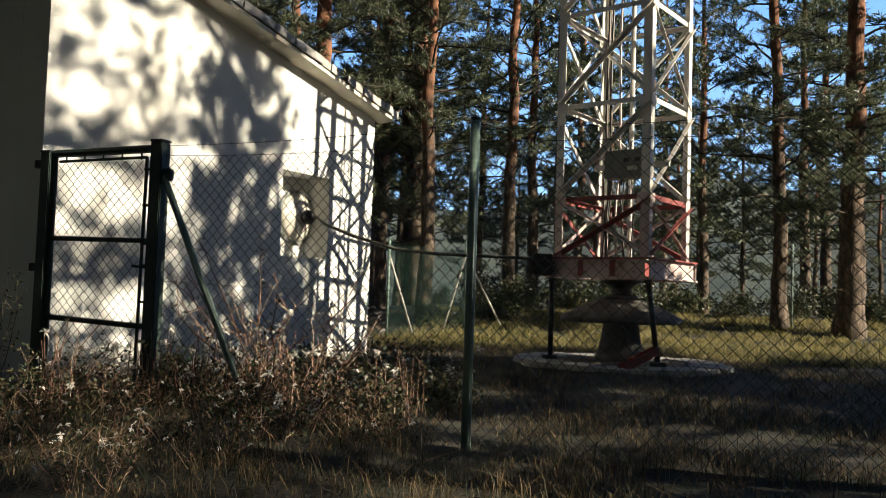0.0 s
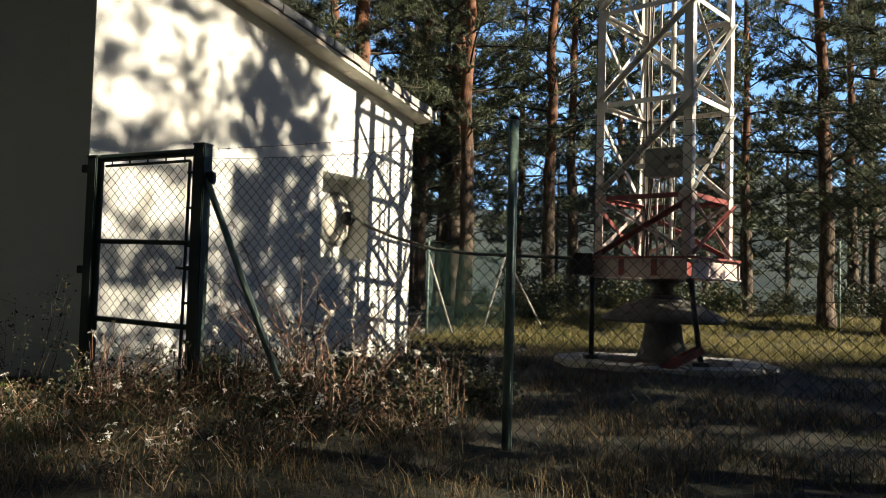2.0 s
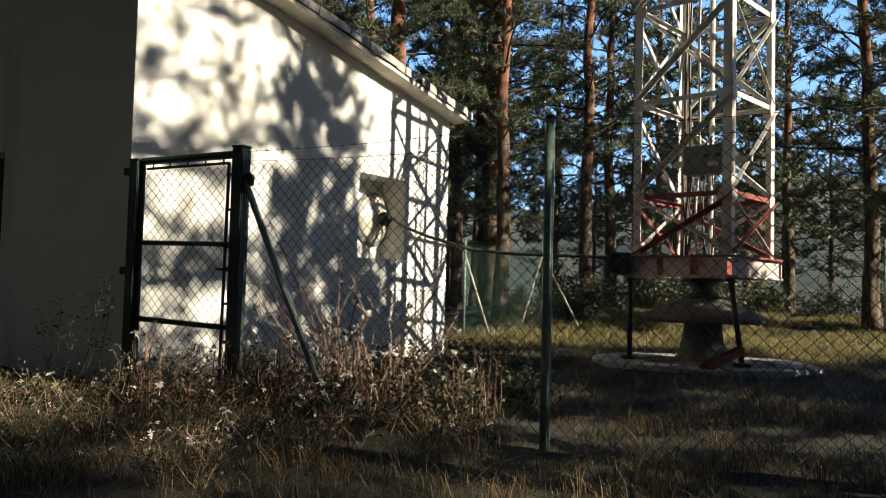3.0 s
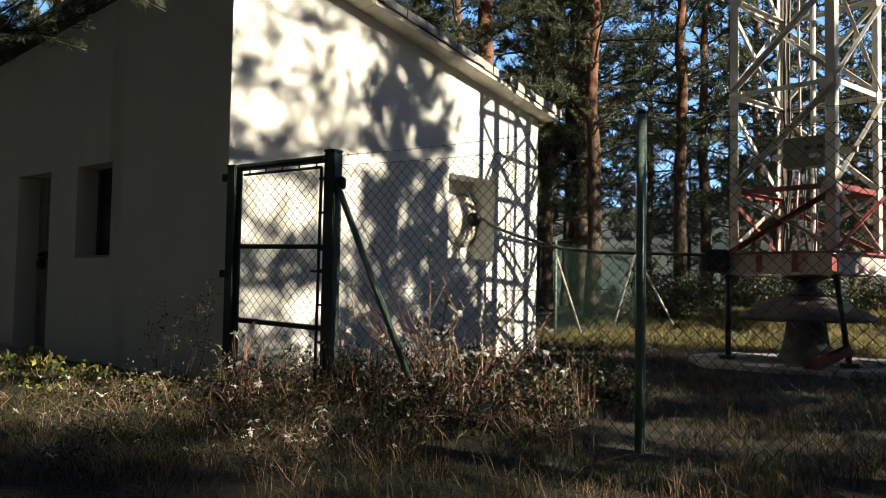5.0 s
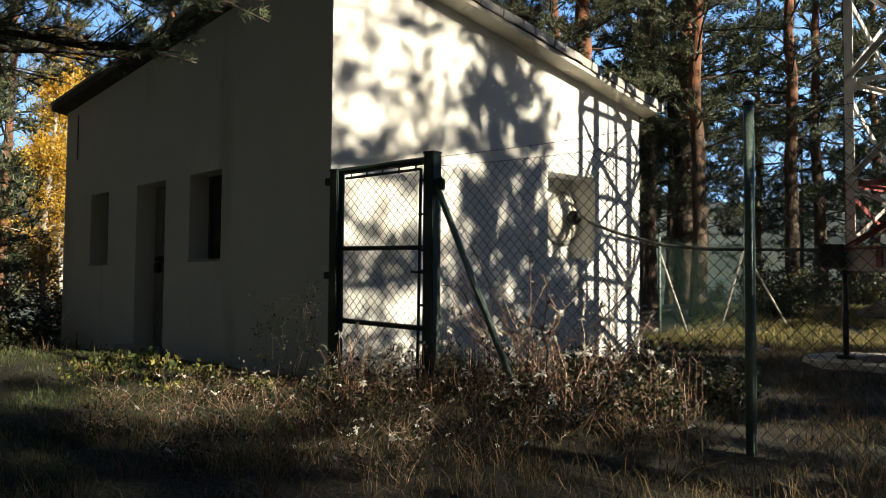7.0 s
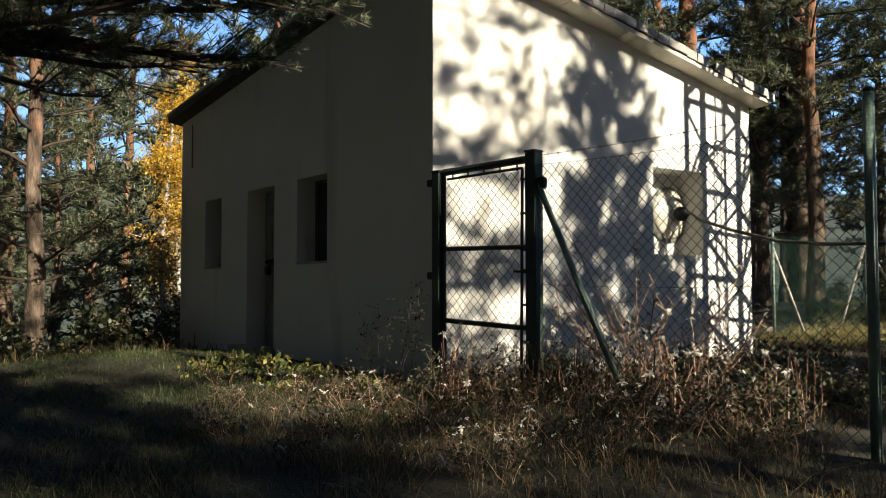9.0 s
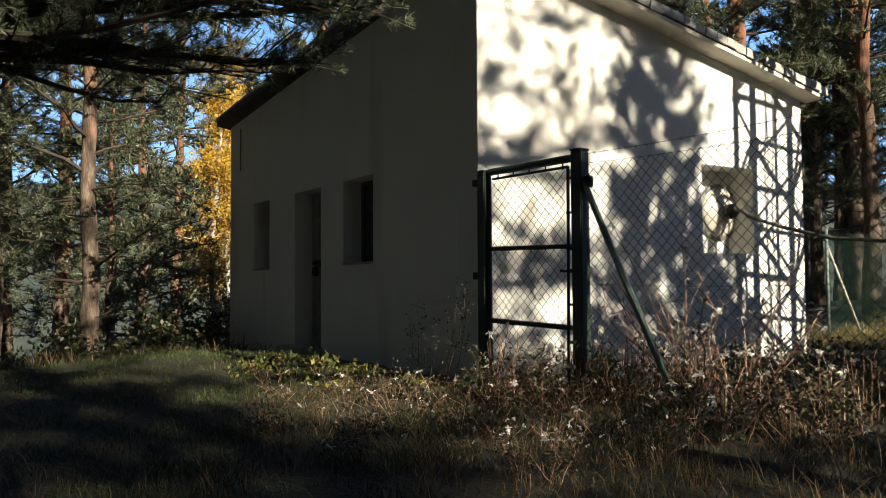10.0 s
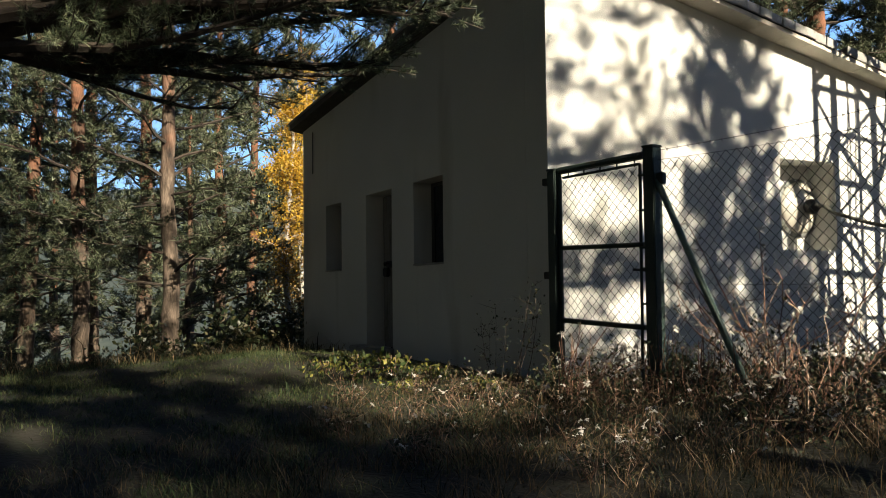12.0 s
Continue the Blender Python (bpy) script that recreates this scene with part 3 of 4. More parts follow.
def mast_fittings():
    gz = ground_z(*MAST)
    # ring of pale slabs round the base
    pad = thing("concrete_apron", "worn ring of pale concrete slabs round the mast base", "paving", at=(*MAST, gz - .05))
    pad.scale = [MAST_SIZE] * 3
    n = 14
    rnd = random.Random(3)
    for k in range(n):
        m = Mesh()
        a0, a1 = 2 * math.pi * k / n + .012, 2 * math.pi * (k + 1) / n - .012
        r0, r1, dz = 1.22, 1.86 + rnd.uniform(-.08, .08), rnd.uniform(-.012, .02)
        pts = [(r0, a0), (r1, a0), (r1 + .03, (a0 + a1) / 2), (r1, a1), (r0, a1)]
        lo = [Vector((r * math.cos(t), r * math.sin(t), -.12)) for r, t in pts]
        hi = [Vector(((r - .012 * (1 if r > 1.3 else -1)) * math.cos(t), (r - .012 * (1 if r > 1.3 else -1)) * math.sin(t), .09 + dz)) for r, t in pts]
        m.add(lo + hi, [(4, 3, 2, 1, 0), (5, 6, 7, 8, 9)] + [(i, (i + 1) % 5, (i + 1) % 5 + 5, i + 5) for i in range(5)])
        part("slab", m, CONCRETE, pad)
    part("soil_bed", Mesh().lathe([(1.21, -.1), (1.21, .08), (.6, .10), (.4, .10)], 40), material("bare_brown_soil", [(.07, .05, .035), (.12, .085, .06)], 6, .95, .6, 30), pad, "bare brown soil")
    k = MAST_SIZE
    under = .97 + (1.315 - .97) * k - gz - .055          # from the slabs to the platform's underside
    for p, q in (((-1.20, -.50), (-1.19, -.54)), ((.44, -1.14), (.62, -1.12))):
        p, q = [v * k for v in p], [v * k for v in q]
        s = thing("support_prop", "dark steel prop between mast platform and ground", "prop", group="props under the mast platform", at=(*MAST, gz + .055))
        part("tube", Mesh().tube([(*p, under), (*q, 0)], .032, 10), STEEL, s, smooth=True)
        part("foot_plate", Mesh().box(q[0] - .09, q[0] + .09, q[1] - .09, q[1] + .09, -.03, .015, None, .005), STEEL, s)
        part("collar", Mesh().lathe([(.05, 0), (.053, .02), (.05, .04)], 12, (*p, under - .05)), STEEL, s)
    b = thing("spark_gap_arm", "rust red steel channel lying aslant on the mast apron", "steel channel", at=(MAST[0] + .24, MAST[1] - 1.0, gz + .07))
    b.rotation_euler = (0, radians(-22), radians(38))
    for name, box in (("web", (-.26, .26, -.06, .06, 0, .012)), ("flange", (-.26, .26, -.06, -.048, .014, .09)), ("flange", (-.26, .26, .048, .06, .014, .09)), ("end_plate", (.262, .272, -.06, .06, 0, .09))):
        part(name, Mesh().box(*box, None, .003), MASTRED, b)
    c = thing("coupling_box", "small dark coupling box fixed at the mast platform's corner", "box", at=(MAST[0] - 1.36 * k, MAST[1] - .56 * k, 1.24))
    part("casing", Mesh().box(-.12, .12, -.09, .09, 0, .26, None, .008), STEEL, c)
    part("cover", Mesh().box(-.105, .105, -.104, -.092, .02, .24, None, .004), STEEL, c)


mast_fittings()


# ---------------------------------------------------------------- fences
def chain_link(p, q, z0, z1, pitch=.092, r=.0014, top=None):
    """Zigzag wires that hang side by side between p and q."""
    p, q = Vector((*p, 0)), Vector((*q, 0))
    e, length = (q - p).normalized(), (q - p).length
    n = Vector((-e.y, e.x, 0))
    m = Mesh()
    cols = int(length / (pitch / 2))
    rows = int((z1 - z0) / (pitch / 2))
    sag = [0.006 * math.sin(i * 1.7) + .004 * math.sin(i * .37) for i in range(cols + 2)]

    def bar(a, b):
        d = (b - a).normalized()
        s = d.cross(n)
        tri = [s * r * 2, (n * 1.7 - s) * r, (-n * 1.7 - s) * r]
        m.add([a + t for t in tri] + [b + t for t in tri], [(0, 1, 4, 3), (1, 2, 5, 4), (2, 0, 3, 5)])

    for c in range(cols // 2 + 1):
        s0 = c * pitch
        for k in range(rows):
            sa, sb = s0 + (pitch / 2 if k % 2 else 0), s0 + (0 if k % 2 else pitch / 2)
            if max(sa, sb) > length:
                continue
            za, zb = z0 + k * pitch / 2, z0 + (k + 1) * pitch / 2
            bar(p + e * sa + n * sag[c] + Vector((0, 0, za)), p + e * sb + n * sag[c] + Vector((0, 0, zb)))
            sa, sb = s0 + (pitch / 2 if k % 2 else pitch), s0 + (pitch if k % 2 else pitch / 2)
            if max(sa, sb) > length:
                continue
            bar(p + e * sa + n * sag[c] + Vector((0, 0, za)), p + e * sb + n * sag[c] + Vector((0, 0, zb)))
    return m


def strand(p, q, barbed=True):
    m = Mesh()
    p, q = Vector(p), Vector(q)
    n = 16
    pts = [p.lerp(q, i / n) + Vector((0, 0, -.03 * math.sin(math.pi * i / n))) for i in range(n + 1)]
    m.tube(pts, .0022, 4)
    if barbed:
        L = (q - p).length
        for i in range(int(L / .11)):
            c = p.lerp(q, (i + .5) * .11 / L) + Vector((0, 0, -.03 * math.sin(math.pi * (i + .5) * .11 / L)))
            for s in (-1, 1):
                m.tube([c + Vector((.004 * s, -.016, -.016 * s)), c + Vector((-.004 * s, .016, .016 * s))], .0018, 3)
    return m


P0, P1, P2, P3, P4 = (.36, -.35), (1.53, -.5), (4.27, -1.0), (7.05, -1.5), (9.9, -2.05)


def gate():
    g = thing("mesh_gate", "closed dark green steel gate with chain link beside the wall", "gate")
    e = (Vector(P1) - Vector(P0)).normalized()
    rot = math.degrees(math.atan2(e.y, e.x))

    def post(xy, w, top, bottom):
        ob = part("gate_post", Mesh().box(-w / 2, w / 2, -w / 2, w / 2, bottom, top, None, .008), GREEN, g, "square dark green post")
        ob.matrix_basis = pose(*xy, 0, 0, 0, rot)
        cap = part("cap", Mesh().box(-w / 2 - .006, w / 2 + .006, -w / 2 - .006, w / 2 + .006, top + .001, top + .02, None, .006), GREEN, ob)
        return ob

    post(P0, .105, 2.08, -.3), post(P1, .115, 2.14, -.3)
    a, b = Vector(P0) + e * .07, Vector(P1) - e * .10
    frame_bar = lambda p, q, r: Mesh().tube([p, q], r, 8)  # noqa: E731
    for z0, z1, r, name in ((2.075, 2.09, .035, "top_rail"), (1.34, 1.325, .022, "middle_rail"), (.66, .62, .024, "bottom_rail")):
        part(name, frame_bar((*a, z0), (*b, z1), r), GREEN, g)
    part("inner_rail", frame_bar((*(a + e * .05), 2.005), (*(b - e * .03), 2.02), .012), GREEN, g)
    part("stile", frame_bar((*(b - e * .03), 2.02), (*(b - e * .05), .1), .014), GREEN, g)
    part("stile", frame_bar((*a, 2.07), (*a, .05), .022), GREEN, g)
    for z in (.5, .82, 1.12, 1.30, 1.62, 1.92):
        part("hinge", Mesh().tube([(*(b - e * .05), z), (*(b + e * .06), z)], .012, 6), GREEN, g)
    part("latch", Mesh().tube([(*(b - e * .13), 1.115), (*(b + e * .04), 1.10)], .012, 6), STEEL, g)
    for k in range(5):
        s = .12 + .2 * k
        part("tie", Mesh().tube([(*(a + e * s), 2.0), (*(a + e * s), 2.065)], .008, 5), GREEN, g)
    part("mesh_infill", chain_link(a + e * .02, b - e * .04, .06, 2.0), WIRE, g, "chain link infill")
    for z in (1.95, 1.05):
        part("wall_bracket", Mesh().box(-.13, -.045, -.03, .03, z, z + .07, Matrix.Translation((*P0, 0)), .006), STEEL, g)


gate()


def front_fence():
    f = thing("chain_link_fence", "chain link fence with green tube posts and barbed wire on top", "fence")
    for xy, top in ((P2, 2.18), (P3, 2.2), (P4, 2.2)):
        gz = ground_z(*xy)
        p = part("post", Mesh().tube([(*xy, gz - .3), (*xy, top)], .034, 12), GREENPALE, f, "mossy pale green tube post", smooth=True)
        part("post_cap", Mesh().lathe([(.037, 0), (.037, .02), (.02, .035)], 12, (*xy, top - .004)), GREEN, p)
    for a, b in ((P1, P2), (P2, P3), (P3, P4)):
        e = (Vector(b) - Vector(a)).normalized()
        z0 = min(ground_z(*a), ground_z(*b)) + .03
        part("mesh_panel", chain_link(Vector(a) + e * .06, Vector(b), z0, 2.03), WIRE, f, "dark chain link mesh")
        part("barbed_strand", strand((*a, 2.11), (*b, 2.16)), STEEL, f)
        part("tension_wire", strand((*a, 1.0), (*b, 1.0), False), STEEL, f)
        part("tension_wire", strand((*a, 2.03), (*b, 2.03), False), STEEL, f)
    e = (Vector(P2) - Vector(P1)).normalized()
    foot = Vector(P1) + e * 1.02
    part("brace", Mesh().tube([(*(Vector(P1) + e * .05), 1.86), (*foot, -.05)], .028, 10), GREENPALE, f, "slanted pale green brace tube", smooth=True)
    part("brace_clamp", Mesh().box(.04, .12, -.03, .03, 1.82, 1.92, Matrix.Translation((*P1, 0)), .008), GREEN, f)


front_fence()


def rear_fence():
    f = thing("green_mesh_fence", "green plastic coated mesh fence with pale slanted braces behind the house", "fence")
    line = [(.25, 10.4), (1.35, 13.2), (5.2, 14.3), (9.1, 15.3), (13.6, 16.0)]
    for i, xy in enumerate(line):
        gz = ground_z(*xy)
        part("post", Mesh().tube([(*xy, gz - .2), (*xy, gz + 2.1)], .03, 8), GREENPALE, f, smooth=True)
        if i + 1 < len(line):
            b = line[i + 1]
            part("mesh_panel", chain_link(xy, b, min(gz, ground_z(*b)) + .03, gz + 2.0, .08, .0011 if i == 0 else .00045), WIREGREEN, f)
    for (x, y), (dx, dy) in ((line[0], (.35, .9)), (line[1], (-.42, -.6)), (line[1], (.9, .26))):
        gz = ground_z(x, y)
        part("brace", Mesh().tube([(x, y, gz + 1.75), (x + dx, y + dy, ground_z(x + dx, y + dy) - .05)], .028, 8), BIRCHBARK, f, "pale slanted brace", smooth=True)


rear_fence()


# ---------------------------------------------------------------- trees
def needle_tufts(rnd, centres, dirs, per, length, width):
    """Thin blades fanned round each centre; returns arrays of vertices and faces."""
    g = np.random.default_rng(rnd)
    c = np.repeat(np.array(centres), per, 0)
    d = np.repeat(np.array(dirs), per, 0)
    n = len(c)
    fan = g.normal(size=(n, 3))
    fan /= np.linalg.norm(fan, axis=1)[:, None]
    way = d * .75 + fan
    way /= np.linalg.norm(way, axis=1)[:, None]
    side = np.cross(way, g.normal(size=(n, 3)))
    side /= np.linalg.norm(side, axis=1)[:, None] + 1e-9
    root = c - d * g.uniform(0, length, (n, 1)) * .9
    L = length * g.uniform(.7, 1.25, (n, 1))
    v = np.stack([root - side * width / 2, root + side * width / 2, root + way * L], 1).reshape(-1, 3)
    f = np.arange(3 * n).reshape(-1, 3)
    return v, f


def leaf_quads(seed, centres, spread, per, size):
    g = np.random.default_rng(seed)
    c = np.repeat(np.array(centres), per, 0) + g.normal(size=(len(centres) * per, 3)) * spread
    n = len(c)
    a = g.normal(size=(n, 3))
    a /= np.linalg.norm(a, axis=1)[:, None]
    b = np.cross(a, g.normal(size=(n, 3)))
    b /= np.linalg.norm(b, axis=1)[:, None] + 1e-9
    s = size * g.uniform(.6, 1.3, (n, 1))
    v = np.stack([c - a * s * .6, c + b * s * .35, c + a * s * .6, c - b * s * .35], 1).reshape(-1, 3)
    return v, np.arange(4 * n).reshape(-1, 4)


def array_mesh(name, v, f, mat):
    me = bpy.data.meshes.new(name)
    k = f.shape[1]
    me.vertices.add(len(v)), me.loops.add(f.size), me.polygons.add(len(f))
    me.vertices.foreach_set("co", v.astype(np.float32).ravel())
    me.loops.foreach_set("vertex_index", f.astype(np.int32).ravel())
    me.polygons.foreach_set("loop_start", np.arange(0, f.size, k, dtype=np.int32))
    me.materials.append(mat)
    me.update(calc_edges=True)
    return me


def limb_points(base, az, length, rise, droop, rnd, n=6):
    pts, p = [Vector(base)], Vector(base)
    for i in range(n):
        t = (i + 1) / n
        pitch = rise - droop * t + .35 * max(0, t - .6) + rnd.uniform(-.16, .16)
        a = az + rnd.uniform(-.22, .22)
        p = p + Vector((math.cos(a) * math.cos(pitch), math.sin(a) * math.cos(pitch), math.sin(pitch))) * (length / n)
        pts.append(p.copy())
    return pts


def pine(label, height, girth, crown, seed, branches, reach, per=15, lean=(0, 0), dense=1.0, extra=(), needle=.13, wide=.017, dead=10, twigs=True, limb=1.0):
    rnd = random.Random(seed)
    t = thing("pine_tree", label, "tree", group="pines of the forest")
    bend = [(rnd.uniform(-.06, .06), rnd.uniform(-.06, .06)) for _ in range(30)]
    axis, x, y = [], 0, 0
    n = int(height / .8)
    for i in range(n + 1):
        axis.append(Vector((x, y, i * height / n)))
        x, y = x + bend[i][0] + lean[0], y + bend[i][1] + lean[1]
    radius = lambda z: max(.015, girth / 2 * max(0, 1 - z / height) ** .75 * (1 + .35 * math.exp(-z / .35)))  # noqa: E731

    def stem(lo, hi):
        m = Mesh()
        pts = []
        i0, i1 = int(lo * n), int(hi * n)
        for i in range(i0, i1):
            pts += [axis[i].lerp(axis[i + 1], k / 3) for k in range(3)]
        pts.append(axis[i1])
        if lo == 0:
            pts[0] = pts[0] - Vector((0, 0, .5))
        m.tube(pts, [radius(max(p.z, 0)) * (1 + .05 * math.sin(j * 2.1)) for j, p in enumerate(pts)], 14)
        for v in m.v:
            c = noise.noise(v * 3.1 + Vector((seed, 0, 0))) * .09 + noise.noise(v * 9) * .05
            o = axis[min(n, max(0, round(v.z / height * n)))]
            v.x, v.y = v.x + (v.x - o.x) * c, v.y + (v.y - o.y) * c
        return m

    part("trunk", stem(0, 1), BARK, t, "pine trunk turning from grey brown to orange", smooth=True)

    def on_axis(z):
        k = z / height * n
        i = min(n - 1, int(k))
        return axis[i].lerp(axis[i + 1], k - i)

    wood = Mesh()
    centres, dirs = [], []
    plan = []
    for i in range(branches):
        q = (i + rnd.random()) / branches
        z = crown + (height - crown) * q ** 1.05
        shape = (.55 + .45 * math.sin(math.pi * min(1, q * 1.25 + .15))) * (1 - .72 * q ** 2.2)
        plan.append((z, i * 2.4 + rnd.uniform(-.5, .5), reach * shape * rnd.uniform(.65, 1.15), rnd.uniform(.0, .5) + .35 * q, rnd.uniform(.15, .5), True))
    for i in range(dead):
        plan.append((rnd.uniform(min(1.5, crown * .4), crown), rnd.uniform(0, 6.3), reach * rnd.uniform(.15, .5), rnd.uniform(-.2, .25), rnd.uniform(.1, .6), False))
    plan += list(extra)
    for z, az, length, rise, droop, alive in plan:
        pts = limb_points(on_axis(min(z, height * .985)), az, length, rise, droop, rnd)
        r0 = min((.010 + .009 * length) * limb, radius(z) * .6) * (1 if alive else .6)
        wood.tube(pts, [r0 * (1 - .8 * j / 6) for j in range(7)], 5, False)
        subs = int((4 + 4.2 * length) * dense) if alive else rnd.randrange(1, 4)
        for s in range(subs):
            q = rnd.uniform(.25, 1.0)
            j = min(5, int(q * 6))
            base = pts[j].lerp(pts[j + 1], q * 6 - j)
            d = (pts[j + 1] - pts[j]).normalized()
            sidev = d.cross(Vector((0, 0, 1))).normalized() * rnd.choice((-1, 1))
            w = (d * rnd.uniform(.3, .9) + sidev * rnd.uniform(.3, 1) + Vector((0, 0, rnd.uniform(-.3, .75)))).normalized()
            sl = rnd.uniform(.3, .75) * (1 if alive else .6)
            tip = base + w * sl + Vector((0, 0, rnd.uniform(-.02, .10)))
            if twigs:
                wood.tube([base, tip], [.009, .004], 3, False)
            if alive:
                for k in range(int(3 + 5 * sl)):
                    f = rnd.uniform(.25, 1.05)
                    centres.append(base.lerp(tip, f) + Vector((rnd.uniform(-.07, .07), rnd.uniform(-.07, .07), rnd.uniform(-.04, .07))))
                    dirs.append((w + Vector((rnd.uniform(-.5, .5), rnd.uniform(-.5, .5), rnd.uniform(0, .6)))).normalized())
    tagged(part("branchwork", wood, TWIG, t), kind="stuff")
    v, f = needle_tufts(seed, centres, dirs, per, needle, wide)
    crown_ob = new("crown", array_mesh("crown", v, f, NEEDLE))
    crown_ob.parent = t
    tagged(crown_ob, "dark green needle crown with gaps", kind="stuff")
    return t


def place(t, x, y, turn=0.0, size=1.0, dz=0.0):
    t.matrix_basis = pose(x, y, ground_z(x, y) + dz, 0, 0, turn) @ Matrix.Diagonal((size, size, size, 1))


def put_copy(t, x, y, turn=0.0, size=1.0):
    c = copy_thing(t, pose(x, y, ground_z(x, y), 0, 0, turn))
    c.scale = (size, size, size)
    return c


TALL = "tall Scots pine with an orange upper trunk in the forest"
LOW = "Scots pine with low drooping branches at the forest edge"
boughs = [(2.9 + .33 * i, .3 + 1.9 * ((i * .618) % 1), 1.9 + .22 * (i % 4), .05, .2, True) for i in range(11)]
kinds = [
    pine(TALL, 17, .42, 4.2, 11, 54, 2.8, 11, wide=.018, needle=.13, dense=1.1),
    pine(TALL, 15, .36, 2.8, 12, 58, 2.6, 11, lean=(.02, .01), wide=.018, needle=.13, dense=1.2),
    pine(LOW, 12, .30, 1.4, 13, 60, 2.5, 11, dead=5, wide=.018, needle=.13, dense=1.15),
    pine("stout Scots pine with low leafy boughs at the lawn edge", 15, .62, 2.9, 14, 50, 3.0, 15, dead=14, wide=.018, dense=1.6, extra=boughs),
    pine(LOW, 9, .22, .9, 15, 56, 2.0, 11, dead=3, wide=.018),
    pine("distant Scots pine deep in the forest", 15, .36, 2.2, 16, 50, 3.0, 5, dead=4, wide=.055, needle=.22, dense=.8, twigs=False),
    pine("distant Scots pine deep in the forest", 18, .40, 4.5, 17, 50, 3.0, 5, dead=6, wide=.055, needle=.22, dense=.8, twigs=False),
]
# behind lawn and mast, then the slope beside the house
rows = [
    (3, -3.1, 14.8, 20, 1.1), (3, -1.3, 18.6, 100, 1.15), (3, -5.8, 15.6, 250, 1.1), (2, -3.4, 13.6, 20, 1.2), (1, -5.4, 12.4, 90, 1.1), (2, -1.9, 16.6, 200, 1.2), (2, -7.4, 13.4, 150, 1.2),
    (0, -0.1, 14.9, 20, 1.0), (3, 10.2, 14.5, 200, 1.0), (1, 8.8, 15.2, 75, 1.05), (0, 1.8, 17.2, 140, 0.95), (5, 2.0, 21.3, 10, 1.1),
    (5, -1.8, 18.4, 250, 1.0), (6, -3.2, 20.2, 300, 1.0), (6, 2.9, 29.7, 80, 1.1), (5, 4.3, 23.9, 120, 0.95), (5, 7.4, 20.2, 10, 0.9),
    (5, 10.7, 22.3, 20, 1.0), (5, 12.0, 25.6, 330, 1.1), (6, 13.8, 20.1, 45, 1.05), (6, 5.8, 28.6, 270, 1.1), (5, 6.6, 34.4, 100, 1.2),
    (5, -6.2, 16.8, 40, 1.0), (6, -8.4, 21.5, 170, 1.1), (5, -5.6, 27.5, 0, 1.1), (5, 2.4, 26.2, 40, 1.1), (5, -0.2, 22.8, 190, 0.9),
    (1, -14.7, -0.4, 0, 1.1), (0, -15.6, 1.4, 130, 1.05), (1, -11.9, -0.2, 210, 1.0), (0, -14.2, 2.1, 300, 1.0), (2, -9.4, 0.5, 60, 1.12),
    (5, -20.5, 1.2, 90, 1.2), (5, -16.9, 5.6, 160, 1.15), (6, -19.5, 8.2, 20, 1.1), (5, -25.5, 8.9, 240, 1.3), (5, -28.0, 4.9, 70, 1.2),
    (4, -17.4, -1.6, 140, 1.2), (5, -22.5, -2.4, 250, 1.3), (6, -11.2, 12.5, 100, 1.1), (5, -14.8, 10.4, 200, 1.2), (4, -13.2, -2.8, 60, 1.1),
    (6, -4.4, 30.5, 110, 1.1), (5, -21.0, 11.5, 40, 1.2), (5, -17.5, 13.0, 300, 1.1), (5, -9.0, 17.5, 0, 1.0), (5, 5.2, 24.6, 10, 0.5),
    (5, 8.9, 23.5, 90, 0.55), (5, 11.9, 27.2, 200, 0.55), (5, 2.6, 23.4, 30, 0.45), (5, -1.2, 26.4, 140, 0.5), (5, 7.0, 30.5, 260, 0.7),
    (5, -12.6, -4.2, 10, 0.55), (5, -16.5, -5.2, 140, 0.7), (5, -18.5, 0.6, 60, 0.6), (4, -12.9, 2.6, 10, 0.95),
    (5, 9.6, 21.0, 50, 0.42), (5, 4.0, 20.6, 170, 0.4), (5, 13.0, 22.6, 300, 0.45), (5, 7.6, 25.0, 20, 0.5), (5, 1.0, 24.2, 230, 0.45),
]
used = set()
for k, x, y, turn, size in rows:
    if k in used:
        put_copy(kinds[k], x, y, turn, size)
    else:
        used.add(k)
        place(kinds[k], x, y, turn, size)
SHADE = "unseen pine added to shade the clearing"
shade = [
    pine(SHADE, 15.0, .40, 6.5, 71, 64, 2.8, 5, dense=1.2, needle=.2, wide=.058, dead=6, twigs=False),
    pine(SHADE, 19.5, .45, 10.0, 72, 44, 3.2, 6, dense=.8, needle=.17, wide=.03, dead=10, twigs=False),
    pine(SHADE, 12.0, .32, 3.0, 73, 56, 2.5, 4, dense=1.0, needle=.2, wide=.06, dead=4, twigs=False),
    pine(SHADE, 10.6, .34, 6.6, 74, 26, 2.6, 7, dense=.75, needle=.16, wide=.03, dead=5, twigs=False),
]
# unseen sunward stand, added so that its crowns shade house and foreground
first = set()


def stand(k, x, y, turn, size):
    if k in first:
        return put_copy(shade[k], x, y, turn, size)
    first.add(k)
    place(shade[k], x, y, turn, size)


